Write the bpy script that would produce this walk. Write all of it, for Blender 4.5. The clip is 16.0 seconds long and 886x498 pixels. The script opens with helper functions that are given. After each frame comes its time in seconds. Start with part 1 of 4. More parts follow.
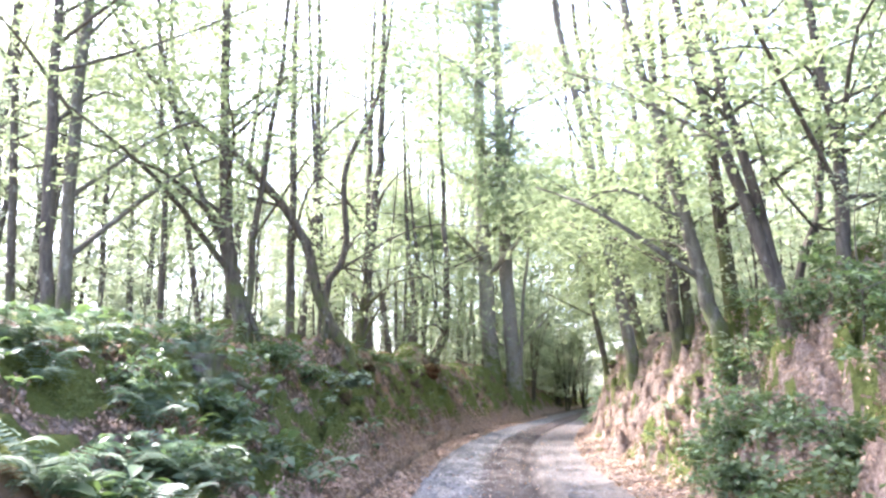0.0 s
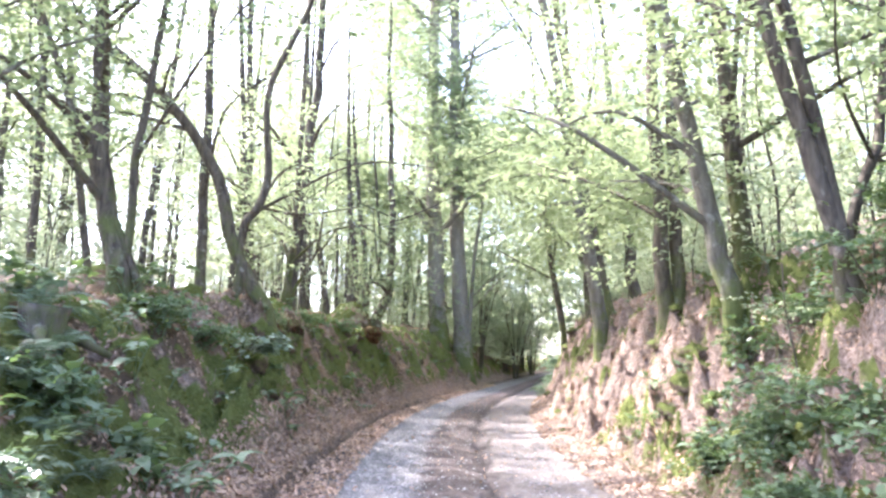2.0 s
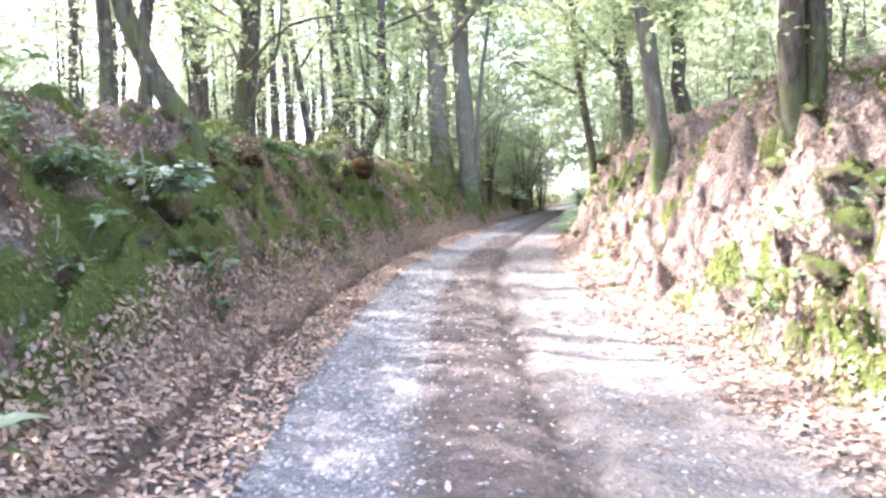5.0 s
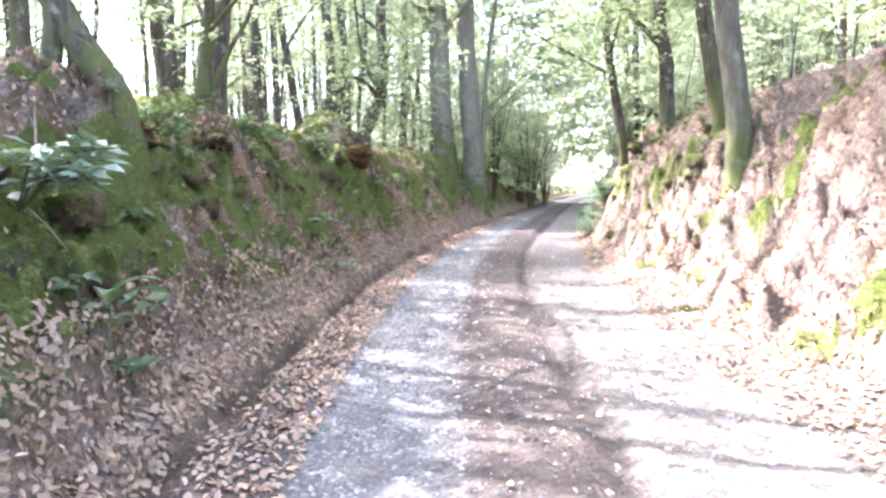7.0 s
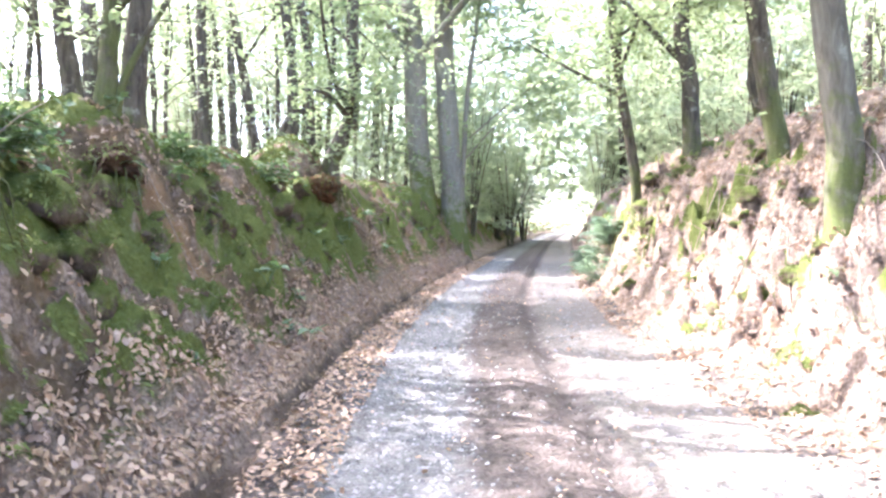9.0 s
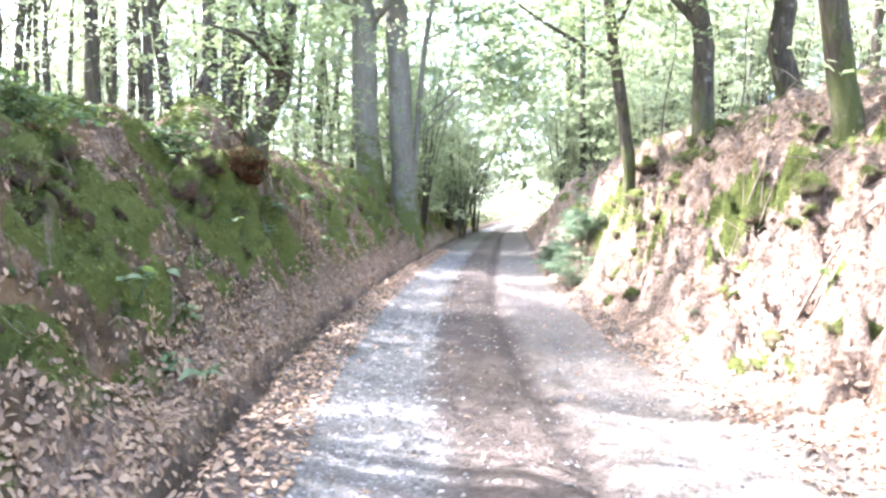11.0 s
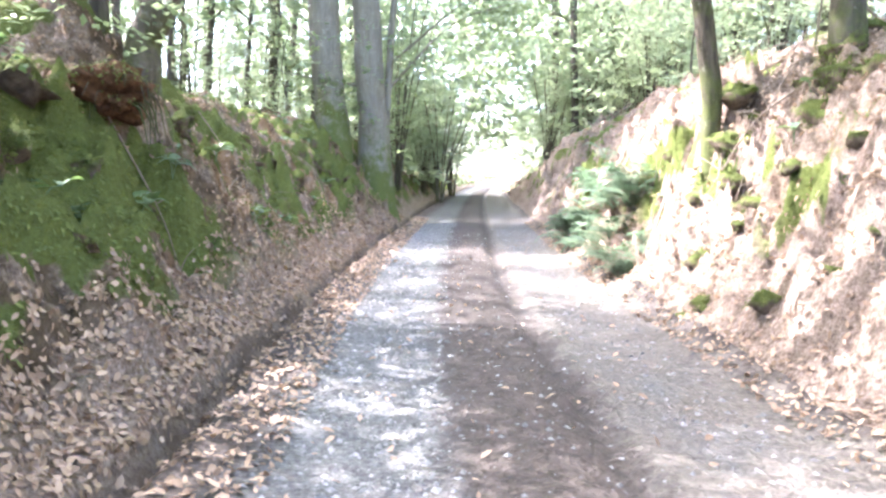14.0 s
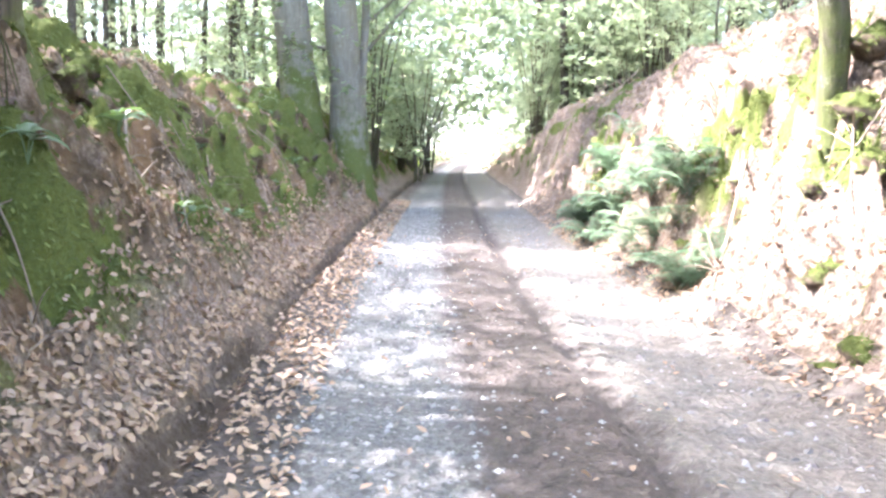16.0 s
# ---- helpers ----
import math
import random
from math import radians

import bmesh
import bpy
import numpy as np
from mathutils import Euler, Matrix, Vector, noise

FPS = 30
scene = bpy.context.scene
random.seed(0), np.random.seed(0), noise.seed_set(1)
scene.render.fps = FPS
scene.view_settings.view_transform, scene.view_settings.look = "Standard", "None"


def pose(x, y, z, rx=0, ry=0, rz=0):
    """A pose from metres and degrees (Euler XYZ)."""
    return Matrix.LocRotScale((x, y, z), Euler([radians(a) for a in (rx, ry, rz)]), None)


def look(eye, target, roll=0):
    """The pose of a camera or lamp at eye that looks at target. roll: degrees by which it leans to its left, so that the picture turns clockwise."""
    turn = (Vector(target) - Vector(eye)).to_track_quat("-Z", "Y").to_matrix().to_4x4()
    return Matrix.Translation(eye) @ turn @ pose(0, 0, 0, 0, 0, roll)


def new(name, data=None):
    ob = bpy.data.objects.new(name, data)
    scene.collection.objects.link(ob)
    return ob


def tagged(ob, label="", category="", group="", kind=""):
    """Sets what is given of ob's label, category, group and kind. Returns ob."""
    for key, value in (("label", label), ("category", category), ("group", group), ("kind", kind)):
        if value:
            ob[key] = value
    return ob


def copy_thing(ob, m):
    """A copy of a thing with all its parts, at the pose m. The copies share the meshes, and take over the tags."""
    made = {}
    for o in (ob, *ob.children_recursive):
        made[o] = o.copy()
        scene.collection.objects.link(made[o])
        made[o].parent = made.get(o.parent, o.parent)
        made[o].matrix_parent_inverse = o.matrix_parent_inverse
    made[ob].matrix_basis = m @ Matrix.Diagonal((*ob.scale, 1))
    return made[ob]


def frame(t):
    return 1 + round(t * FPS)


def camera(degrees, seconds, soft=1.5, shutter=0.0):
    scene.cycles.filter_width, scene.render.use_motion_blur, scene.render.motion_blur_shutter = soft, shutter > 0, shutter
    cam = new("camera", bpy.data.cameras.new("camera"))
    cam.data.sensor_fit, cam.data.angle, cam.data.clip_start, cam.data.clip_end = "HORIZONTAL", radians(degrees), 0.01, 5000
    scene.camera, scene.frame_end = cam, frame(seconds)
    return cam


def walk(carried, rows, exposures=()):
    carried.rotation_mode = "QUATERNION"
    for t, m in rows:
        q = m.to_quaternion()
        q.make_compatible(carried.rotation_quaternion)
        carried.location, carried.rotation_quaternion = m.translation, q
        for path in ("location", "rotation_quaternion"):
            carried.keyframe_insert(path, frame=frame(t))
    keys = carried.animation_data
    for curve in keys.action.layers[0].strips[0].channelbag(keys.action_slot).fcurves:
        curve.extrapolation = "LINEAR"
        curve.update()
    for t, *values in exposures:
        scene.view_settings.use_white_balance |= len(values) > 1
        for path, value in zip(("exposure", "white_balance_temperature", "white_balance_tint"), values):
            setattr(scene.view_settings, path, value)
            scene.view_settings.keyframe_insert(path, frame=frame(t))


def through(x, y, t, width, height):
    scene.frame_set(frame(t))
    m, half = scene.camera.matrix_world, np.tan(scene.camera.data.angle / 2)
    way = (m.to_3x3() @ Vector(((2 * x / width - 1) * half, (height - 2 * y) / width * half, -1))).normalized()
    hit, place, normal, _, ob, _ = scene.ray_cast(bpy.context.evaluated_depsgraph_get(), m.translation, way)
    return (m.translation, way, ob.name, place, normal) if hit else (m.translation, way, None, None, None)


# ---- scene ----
cam = camera(60.1, 16.0, soft=2.6)
METRES, EYE, TILT, LEAN, TURN = 21.8, 1.4, 10.5, 0.0, 0.0
ROWS = [
    (0.0, 0.0, 0.0, 0.0, -0.0, 0.0, -0.0),
    (0.5, 0.0015, 0.0274, -0.0052, -1.25, -0.56, -1.69),
    (1.0, 0.0055, 0.0606, -0.0096, -4.46, 0.19, -1.91),
    (1.5, 0.0081, 0.0907, -0.0136, -3.76, -1.2, -2.42),
    (2.0, 0.0056, 0.1256, -0.0189, -3.78, -2.6, -1.84),
    (2.5, 0.0076, 0.1569, -0.0264, -3.13, -6.94, -1.98),
    (3.0, 0.0084, 0.1908, -0.0345, -3.88, -13.25, -0.94),
    (3.5, 0.014, 0.22, -0.0411, -3.99, -15.22, -1.07),
    (4.0, 0.0161, 0.2516, -0.0472, -3.55, -15.93, -1.98),
    (4.5, 0.0172, 0.2811, -0.051, -3.74, -14.65, -0.46),
    (7.0, 0.0109, 0.4292, -0.0755, -4.07, -15.39, -0.84),
    (7.5, 0.0113, 0.4588, -0.0811, -3.61, -15.01, -2.29),
    (8.0, 0.0116, 0.4917, -0.0867, -4.39, -13.18, -0.98),
    (8.5, 0.0116, 0.5231, -0.0916, -4.19, -10.85, -1.74),
    (9.0, 0.0095, 0.5548, -0.0972, -6.24, -12.67, -1.47),
    (9.5, 0.0124, 0.5846, -0.1025, -7.11, -13.04, -2.43),
    (10.0, 0.0141, 0.6167, -0.1084, -8.6, -13.15, -3.62),
    (12.5, 0.0315, 0.7689, -0.1394, -10.96, -14.28, -3.56),
    (13.0, 0.0365, 0.8015, -0.1467, -10.81, -15.09, -4.33),
    (13.5, 0.0371, 0.8349, -0.1529, -11.76, -15.53, -3.68),
    (14.0, 0.041, 0.8633, -0.1589, -12.35, -15.95, -3.31),
    (14.5, 0.0426, 0.8938, -0.165, -12.78, -16.73, -4.01),
    (15.0, 0.0463, 0.9197, -0.17, -13.46, -16.41, -4.22),
    (15.5, 0.0497, 0.9508, -0.1761, -13.35, -17.22, -4.66),
    (16.0, 0.053, 0.9789, -0.1796, -14.46, -17.6, -3.51),
]
walk(cam, [(t, pose(0, 0, EYE, TILT, LEAN, TURN) @ pose(METRES * x, METRES * y, METRES * z, 90 + pitch, roll, yaw)) for t, x, y, z, yaw, pitch, roll in ROWS],
     exposures=[(0, 3.68, 6050, 23), (4, 4.02, 6000, 24), (9, 4.44, 5900, 22), (12.5, 4.48, 5850, 19), (16, 4.76, 5900, 19)])

# ---- daylight: high sun ahead and to the side of the lane ----
SUN = Vector((-0.66, 0.42, 0.92)).normalized()
world = bpy.data.worlds.new("sky")
scene.world = world
world.use_nodes = True
wn = world.node_tree.nodes
sky = wn.new("ShaderNodeTexSky")
sky.sky_type, sky.sun_disc = "NISHITA", False
sky.sun_elevation = math.asin(SUN.z)
sky.sun_rotation = math.atan2(SUN.x, SUN.y)
sky.air_density, sky.dust_density, sky.ozone_density = 0.7, 3.0, 0.6
world.node_tree.links.new(sky.outputs[0], wn["Background"].inputs[0])
wn["Background"].inputs[1].default_value = 0.15
sun = new("sun", bpy.data.lights.new("sun", "SUN"))
sun.data.energy, sun.data.angle, sun.data.color = 2.1, radians(0.6), (1.0, 0.965, 0.92)
sun.matrix_world = look(SUN * 60, (0, 0, 0))


# ---- materials ----
class Mat:
    """A small builder of node materials."""

    def __init__(self, name):
        self.mat = bpy.data.materials.new(name)
        self.mat.use_nodes = True
        self.t = self.mat.node_tree
        self.b = self.t.nodes["Principled BSDF"]
        self.out = self.t.nodes["Material Output"]
        self.pos = self.t.nodes.new("ShaderNodeNewGeometry")

    def node(self, kind, **kw):
        n = self.t.nodes.new(kind)
        for k, v in kw.items():
            if k == "operation":
                n.operation = v
            elif k == "attribute_name":
                n.attribute_name = v
            elif k == "data_type":
                n.data_type = v
            elif k == "blend_type":
                n.blend_type = v
        return n

    def put(self, a, b):
        self.t.links.new(a, b)

    def noise(self, scale, detail=4.0, rough=0.6, distort=0.0, coords=None):
        n = self.node("ShaderNodeTexNoise")
        n.inputs["Scale"].default_value, n.inputs["Detail"].default_value = scale, detail
        n.inputs["Roughness"].default_value, n.inputs["Distortion"].default_value = rough, distort
        self.put(coords or self.pos.outputs["Position"], n.inputs["Vector"])
        return n.outputs["Fac"]

    def ramp(self, fac, *stops):
        n = self.node("ShaderNodeValToRGB")
        e = n.color_ramp.elements
        while len(e) < len(stops):
            e.new(0.5)
        for el, (p, c) in zip(e, stops):
            el.position = p
            el.color = (*c, 1) if len(c) == 3 else (c[0], c[0], c[0], 1)
        self.put(fac, n.inputs[0])
        return n.outputs[0]

    def mix(self, fac, a, b, how="MIX"):
        n = self.node("ShaderNodeMix", data_type="RGBA", blend_type=how)
        if isinstance(fac, (int, float)):
            n.inputs[0].default_value = fac
        else:
            self.put(fac, n.inputs[0])
        for v, i in ((a, 6), (b, 7)):
            if isinstance(v, tuple):
                n.inputs[i].default_value = (*v, 1)
            else:
                self.put(v, n.inputs[i])
        return n.outputs[2]

    def math(self, op, a, b=0.0):
        n = self.node("ShaderNodeMath", operation=op)
        for v, i in ((a, 0), (b, 1)):
            if isinstance(v, (int, float)):
                n.inputs[i].default_value = v
            else:
                self.put(v, n.inputs[i])
        return n.outputs[0]

    def attribute(self, name):
        return self.node("ShaderNodeAttribute", attribute_name=name).outputs["Fac"]

    def bump(self, height, strength=0.5, dist=0.02):
        n = self.node("ShaderNodeBump")
        n.inputs["Strength"].default_value, n.inputs["Distance"].default_value = strength, dist
        self.put(height, n.inputs["Height"])
        self.put(n.outputs[0], self.b.inputs["Normal"])

    def done(self, colour, rough=0.9, spec=0.2):
        if isinstance(colour, tuple):
            self.b.inputs["Base Color"].default_value = (*colour, 1)
        else:
            self.put(colour, self.b.inputs["Base Color"])
        self.b.inputs["Roughness"].default_value = rough
        self.b.inputs["Specular IOR Level"].default_value = spec
        return self.mat


def leaf_material(name, dark, light, through, share=0.45, rough=0.45):
    """Leaf: soft gloss above, light shining through, each leaf a little different."""
    m = Mat(name)
    r = m.pos.outputs["Random Per Island"]
    col = m.mix(r, dark, light)
    col = m.mix(m.math("MULTIPLY", m.noise(0.5, 2.0), 0.5), col, light)
    m.done(col, rough, 0.35)
    tr = m.node("ShaderNodeBsdfTranslucent")
    m.put(m.mix(r, through, tuple(0.8 * c for c in through)), tr.inputs[0])
    mx = m.node("ShaderNodeMixShader")
    mx.inputs[0].default_value = share
    m.put(m.b.outputs[0], mx.inputs[1])
    m.put(tr.outputs[0], mx.inputs[2])
    m.put(mx.outputs[0], m.out.inputs[0])
    return m.mat


def bark_material(name, dark, light, moss, moss_from, moss_to, relief=0.7):
    """Bark with vertical streaks, pale lichen and moss that thins out upwards."""
    m = Mat(name)
    mp = m.node("ShaderNodeMapping")
    mp.inputs["Scale"].default_value = (1, 1, 0.22)
    tex = m.node("ShaderNodeTexCoord")
    m.put(tex.outputs["Object"], mp.inputs[0])
    streak = m.noise(14, 6, 0.65, 0.6, mp.outputs[0])
    col = m.mix(m.ramp(streak, (0.35, (0,)), (0.68, (1,))), dark, light)
    lich = m.ramp(m.noise(5, 5, 0.7), (0.58, (0,)), (0.68, (1,)))
    col = m.mix(m.math("MULTIPLY", lich, 0.5), col, (0.34, 0.34, 0.28))
    grow = m.attribute("above")
    n = m.noise(3.2, 6, 0.7)
    g = m.math("ADD", n, m.math("MULTIPLY", grow, -0.5 / max(0.05, moss_to)))
    g = m.ramp(g, (0.32 + moss_from, (0,)), (0.5 + moss_from, (1,)))
    mosscol = m.mix(m.noise(40, 3), (0.045, 0.062, 0.016), (0.13, 0.15, 0.04))
    col = m.mix(m.math("MULTIPLY", g, moss), col, mosscol)
    m.bump(m.math("ADD", streak, m.math("MULTIPLY", m.noise(60, 3), 0.4)), relief, 0.025)
    return m.done(col, 0.92, 0.15)


BARK_DARK = bark_material("dark_bark", (0.048, 0.04, 0.032), (0.125, 0.108, 0.084), 0.75, 0.05, 2.4, 0.5)
BARK_MOSSY = bark_material("mossy_bark", (0.045, 0.036, 0.027), (0.135, 0.115, 0.085), 0.7, 0.02, 5.0)
BARK_PALE = bark_material("pale_bark", (0.08, 0.072, 0.055), (0.165, 0.152, 0.118), 0.85, 0.03, 2.6, 0.4)
BARK_BEECH = bark_material("beech_bark", (0.15, 0.138, 0.11), (0.22, 0.207, 0.168), 0.95, -0.03, 3.2, 0.25)
LEAF = leaf_material("beech_leaf", (0.058, 0.1, 0.038), (0.125, 0.168, 0.076), (0.38, 0.46, 0.23), 0.48)
# Paler than LEAF: woodland haze and brightness are put into the colour.
LEAF_BRIGHTENED = leaf_material("brightened_leaf", (0.07, 0.105, 0.055), (0.14, 0.18, 0.1), (0.5, 0.57, 0.35), 0.56)
LEAF_HERB = leaf_material("herb_leaf", (0.065, 0.11, 0.05), (0.14, 0.19, 0.105), (0.18, 0.28, 0.08), 0.3, 0.4)
LEAF_FERN = leaf_material("fern_leaf", (0.085, 0.125, 0.07), (0.16, 0.21, 0.13), (0.18, 0.28, 0.15), 0.3, 0.5)
LITTER = leaf_material("dry_leaf", (0.14, 0.088, 0.056), (0.46, 0.325, 0.225), (0.25, 0.15, 0.08), 0.12, 0.7)
MOSS = leaf_material("moss_tuft", (0.055, 0.075, 0.017), (0.18, 0.2, 0.058), (0.18, 0.2, 0.055), 0.15, 0.85)
# Glossy leaf whose sky reflection is put into a lighter base colour.
LEAF_SKY_SHEEN = leaf_material("sky_sheen_leaf", (0.11, 0.16, 0.11), (0.24, 0.3, 0.22), (0.2, 0.3, 0.14), 0.25, 0.3)


def road_material():
    """Packed stone tracks, a dark earth strip between them, litter drifting in from the sides."""
    m = Mat("lane_surface")
    d = m.math("ADD", m.attribute("across"), m.math("MULTIPLY", m.math("SUBTRACT", m.noise(0.9, 3), 0.5), 0.32))
    d = m.math("ADD", d, m.math("MULTIPLY", m.math("SUBTRACT", m.noise(4.5, 5, 0.7), 0.5), 0.42))

    def band(a, b, soft):
        lo = m.ramp(m.math("MULTIPLY", m.math("SUBTRACT", d, a - soft), 0.5 / soft), (0.0, (0,)), (1.0, (1,)))
        hi = m.ramp(m.math("MULTIPLY", m.math("SUBTRACT", d, b - soft), 0.5 / soft), (0.0, (1,)), (1.0, (0,)))
        return m.math("MULTIPLY", lo, hi)

    vor = m.node("ShaderNodeTexVoronoi")
    vor.inputs["Scale"].default_value = 26
    m.put(m.pos.outputs["Position"], vor.inputs["Vector"])
    stone = m.ramp(m.noise(30, 4, 0.7), (0.3, (0.075, 0.071, 0.067)), (0.75, (0.22, 0.213, 0.203)))
    soil = m.ramp(m.noise(11, 6, 0.7), (0.3, (0.05, 0.039, 0.033)), (0.7, (0.125, 0.098, 0.082)))
    sand = m.ramp(m.noise(17, 6, 0.75), (0.3, (0.1, 0.084, 0.07)), (0.7, (0.22, 0.19, 0.162)))
    patch = m.ramp(m.noise(2.3, 6, 0.7), (0.3, (0.45,)), (0.55, (1,)))
    col = m.mix(band(0.22, 1.5, 0.12), soil, sand)
    col = m.mix(m.math("MULTIPLY", band(0.45, 1.1, 0.2), m.ramp(m.noise(1.7, 5, 0.7), (0.45, (0,)), (0.62, (0.7,)))), col, stone)
    col = m.mix(m.math("MULTIPLY", band(-1.66, -0.76, 0.14), patch), col, stone)
    rut = m.math("MAXIMUM", band(0.0, 0.2, 0.09), m.math("MULTIPLY", band(-0.72, -0.56, 0.08), 0.6))
    col = m.mix(m.math("MULTIPLY", rut, 0.6), col, (0.05, 0.041, 0.036))
    m.bump(m.math("ADD", m.noise(45, 4, 0.7), vor.outputs["Distance"]), 0.8, 0.03)
    return m.done(col, 0.85, 0.25)


def bank_material(name, mossy, dry, soil_light):
    """Bare earth, clinging moss and leaf litter in broken patches."""
    m = Mat(name)
    soil = m.ramp(m.noise(6, 7, 0.7), (0.3, tuple(0.28 * c for c in soil_light)), (0.75, soil_light))
    clay = m.ramp(m.noise(1.1, 3), (0.5, (0,)), (0.6, (1,)))
    soil = m.mix(m.math("MULTIPLY", clay, 0.6), soil, (0.27, 0.165, 0.09))
    litter = m.ramp(m.noise(24, 4, 0.8), (0.3, (0.1, 0.065, 0.045)), (0.7, (0.4, 0.315, 0.255)))
    col = m.mix(m.ramp(m.noise(1.7, 5, 0.7), (0.5 - dry, (0,)), (0.62 - dry, (1,))), soil, litter)
    toe = m.math("SUBTRACT", 1.0, m.attribute("steep"))
    col = m.mix(toe, col, litter)
    # Broken darker band along the gutter line, at across -2.21.
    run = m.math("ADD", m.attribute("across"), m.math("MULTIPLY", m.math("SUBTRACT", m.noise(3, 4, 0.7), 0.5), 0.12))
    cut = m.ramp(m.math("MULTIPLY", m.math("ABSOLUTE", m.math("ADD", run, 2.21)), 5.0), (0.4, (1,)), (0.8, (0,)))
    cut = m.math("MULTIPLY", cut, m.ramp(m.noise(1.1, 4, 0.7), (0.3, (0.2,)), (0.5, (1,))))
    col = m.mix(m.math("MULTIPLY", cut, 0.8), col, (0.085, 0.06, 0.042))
    moss = m.mix(m.noise(30, 4, 0.8), (0.05, 0.068, 0.016), (0.17, 0.19, 0.055))
    fine = m.math("ADD", m.attribute("mossy"), m.math("MULTIPLY", m.math("SUBTRACT", m.noise(5, 6, 0.75), 0.5), 0.9))
    g = m.ramp(fine, (0.5 - mossy, (0,)), (0.66 - mossy, (1,)))
    g = m.math("MULTIPLY", g, m.attribute("steep"))
    col = m.mix(g, col, moss)
    m.bump(m.math("ADD", m.noise(20, 6, 0.75), m.math("MULTIPLY", m.noise(5, 4), 2.0)), 0.9, 0.06)
    return m.done(col, 0.95, 0.1)


ROAD = road_material()
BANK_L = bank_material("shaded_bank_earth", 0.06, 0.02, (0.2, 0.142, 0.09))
BANK_R = bank_material("sunny_bank_earth", 0.0, 0.14, (0.21, 0.15, 0.11))
FLOOR = bank_material("wood_floor", 0.0, 0.14, (0.21, 0.15, 0.11))
STONE = Mat("gravel_stone")
STONE = STONE.done(STONE.mix(STONE.pos.outputs["Random Per Island"], (0.085, 0.081, 0.077), (0.31, 0.3, 0.285)), 0.8, 0.3)
TWIG = Mat("dead_wood")
TWIG = TWIG.done(TWIG.mix(TWIG.noise(20, 4), (0.12, 0.085, 0.06), (0.36, 0.29, 0.23)), 0.9, 0.15)
CLAY = Mat("root_earth")
CLAY.bump(CLAY.noise(18, 6, 0.75), 0.9, 0.06)
CLAY = CLAY.done(CLAY.ramp(CLAY.noise(7, 6, 0.75), (0.3, (0.025, 0.017, 0.012)), (0.7, (0.13, 0.078, 0.048))), 0.95, 0.1)

RUST = Mat("rusty_root_earth")
RUST.bump(RUST.noise(26, 6, 0.8), 1.0, 0.05)
RUST = RUST.done(RUST.ramp(RUST.noise(12, 6, 0.75), (0.3, (0.035, 0.018, 0.01)), (0.7, (0.2, 0.105, 0.055))), 0.95, 0.1)

# ---- the lie of the land ----
LANE_Y = (-200, -20, 0, 10, 13.5, 17, 22, 25.5, 28, 33, 44, 57, 70, 90, 130, 400)
LANE_X = (-14, -0.3, 0.6, 1.15, 1.35, 1.65, 2.35, 3.05, 3.6, 4.85, 7.8, 11.4, 15.2, 21.5, 35, 130)
LEFT_D = (0, 0.3, 0.8, 1.25, 1.75, 2.05, 2.13, 2.26, 2.36, 2.55, 2.8, 3.0, 3.25, 3.5, 3.85, 4.25, 5.0, 7, 15, 40, 400)
LEFT_H = (0.03, 0.05, 0.01, 0.0, 0.03, 0.06, -0.1, -0.16, 0.07, 0.19, 0.44, 0.68, 0.98, 1.32, 1.76, 2.16, 2.4, 2.5, 2.9, 3.6, 5)
RIGHT_D = (0, 0.12, 0.3, 0.9, 1.4, 1.72, 2.0, 2.3, 2.58, 2.9, 3.3, 4.0, 6.0, 10, 20, 40, 400)
RIGHT_H = (0.03, -0.05, 0.02, 0.0, 0.04, 0.18, 0.52, 1.06, 1.66, 2.2, 2.62, 2.95, 3.55, 5.0, 8.0, 11, 20)


# knolls held together by tree roots: x, y, reach, rise
KNOBS = ((5.7, 26.8, 0.8, 0.8), (6.3, 25.4, 0.6, 0.35), (4.75, 18.9, 0.55, 0.6), (4.4, 11.8, 0.6, 0.65), (4.5, 14.3, 0.6, 0.75), (4.3, 8.8, 0.6, 0.35), (5.0, 16.6, 0.6, 0.4), (-2.1, 16.2, 0.55, 0.75), (-2.1, 19.8, 0.55, 0.6), (-0.5, 26.7, 0.65, 0.7), (-1.2, 27.1, 0.6, 0.4))


def smooth_interp(x, xs, ys):
    """Interpolate with a little rounding at the knots."""
    w = 0.9
    return (np.interp(x - w, xs, ys) + 2 * np.interp(x, xs, ys) + np.interp(x + w, xs, ys)) / 4


def lane_x(y):
    return float(smooth_interp(y, LANE_Y, LANE_X))


def fbm(x, y, z, octaves):
    return noise.fractal((x, y, z), 0.9, 2.0, octaves)


def clumps(y, d, seed):
    """Bulges and hollows that slant down the bank."""
    a, b = y * 1.0 + d * 1.2, d * 4.2 - y * 0.5
    ridge = 1 - 2 * abs(noise.noise((a * 1.1, b * 1.1, seed)))
    return 0.1 * ridge + 0.13 * fbm(a * 1.3, b * 1.4, seed + 3, 4) - 0.04


def cushions(y, d, seed):
    """Rounded hummocks with creases between them."""
    n1 = abs(noise.noise((y * 1.9 + d * 0.8, d * 4.4 - y * 0.5, seed)))
    n2 = abs(noise.noise((y * 4.0, d * 9.0 - y, seed + 2)))
    return 0.36 * (n1 - 0.2) + 0.2 * (n2 - 0.2)


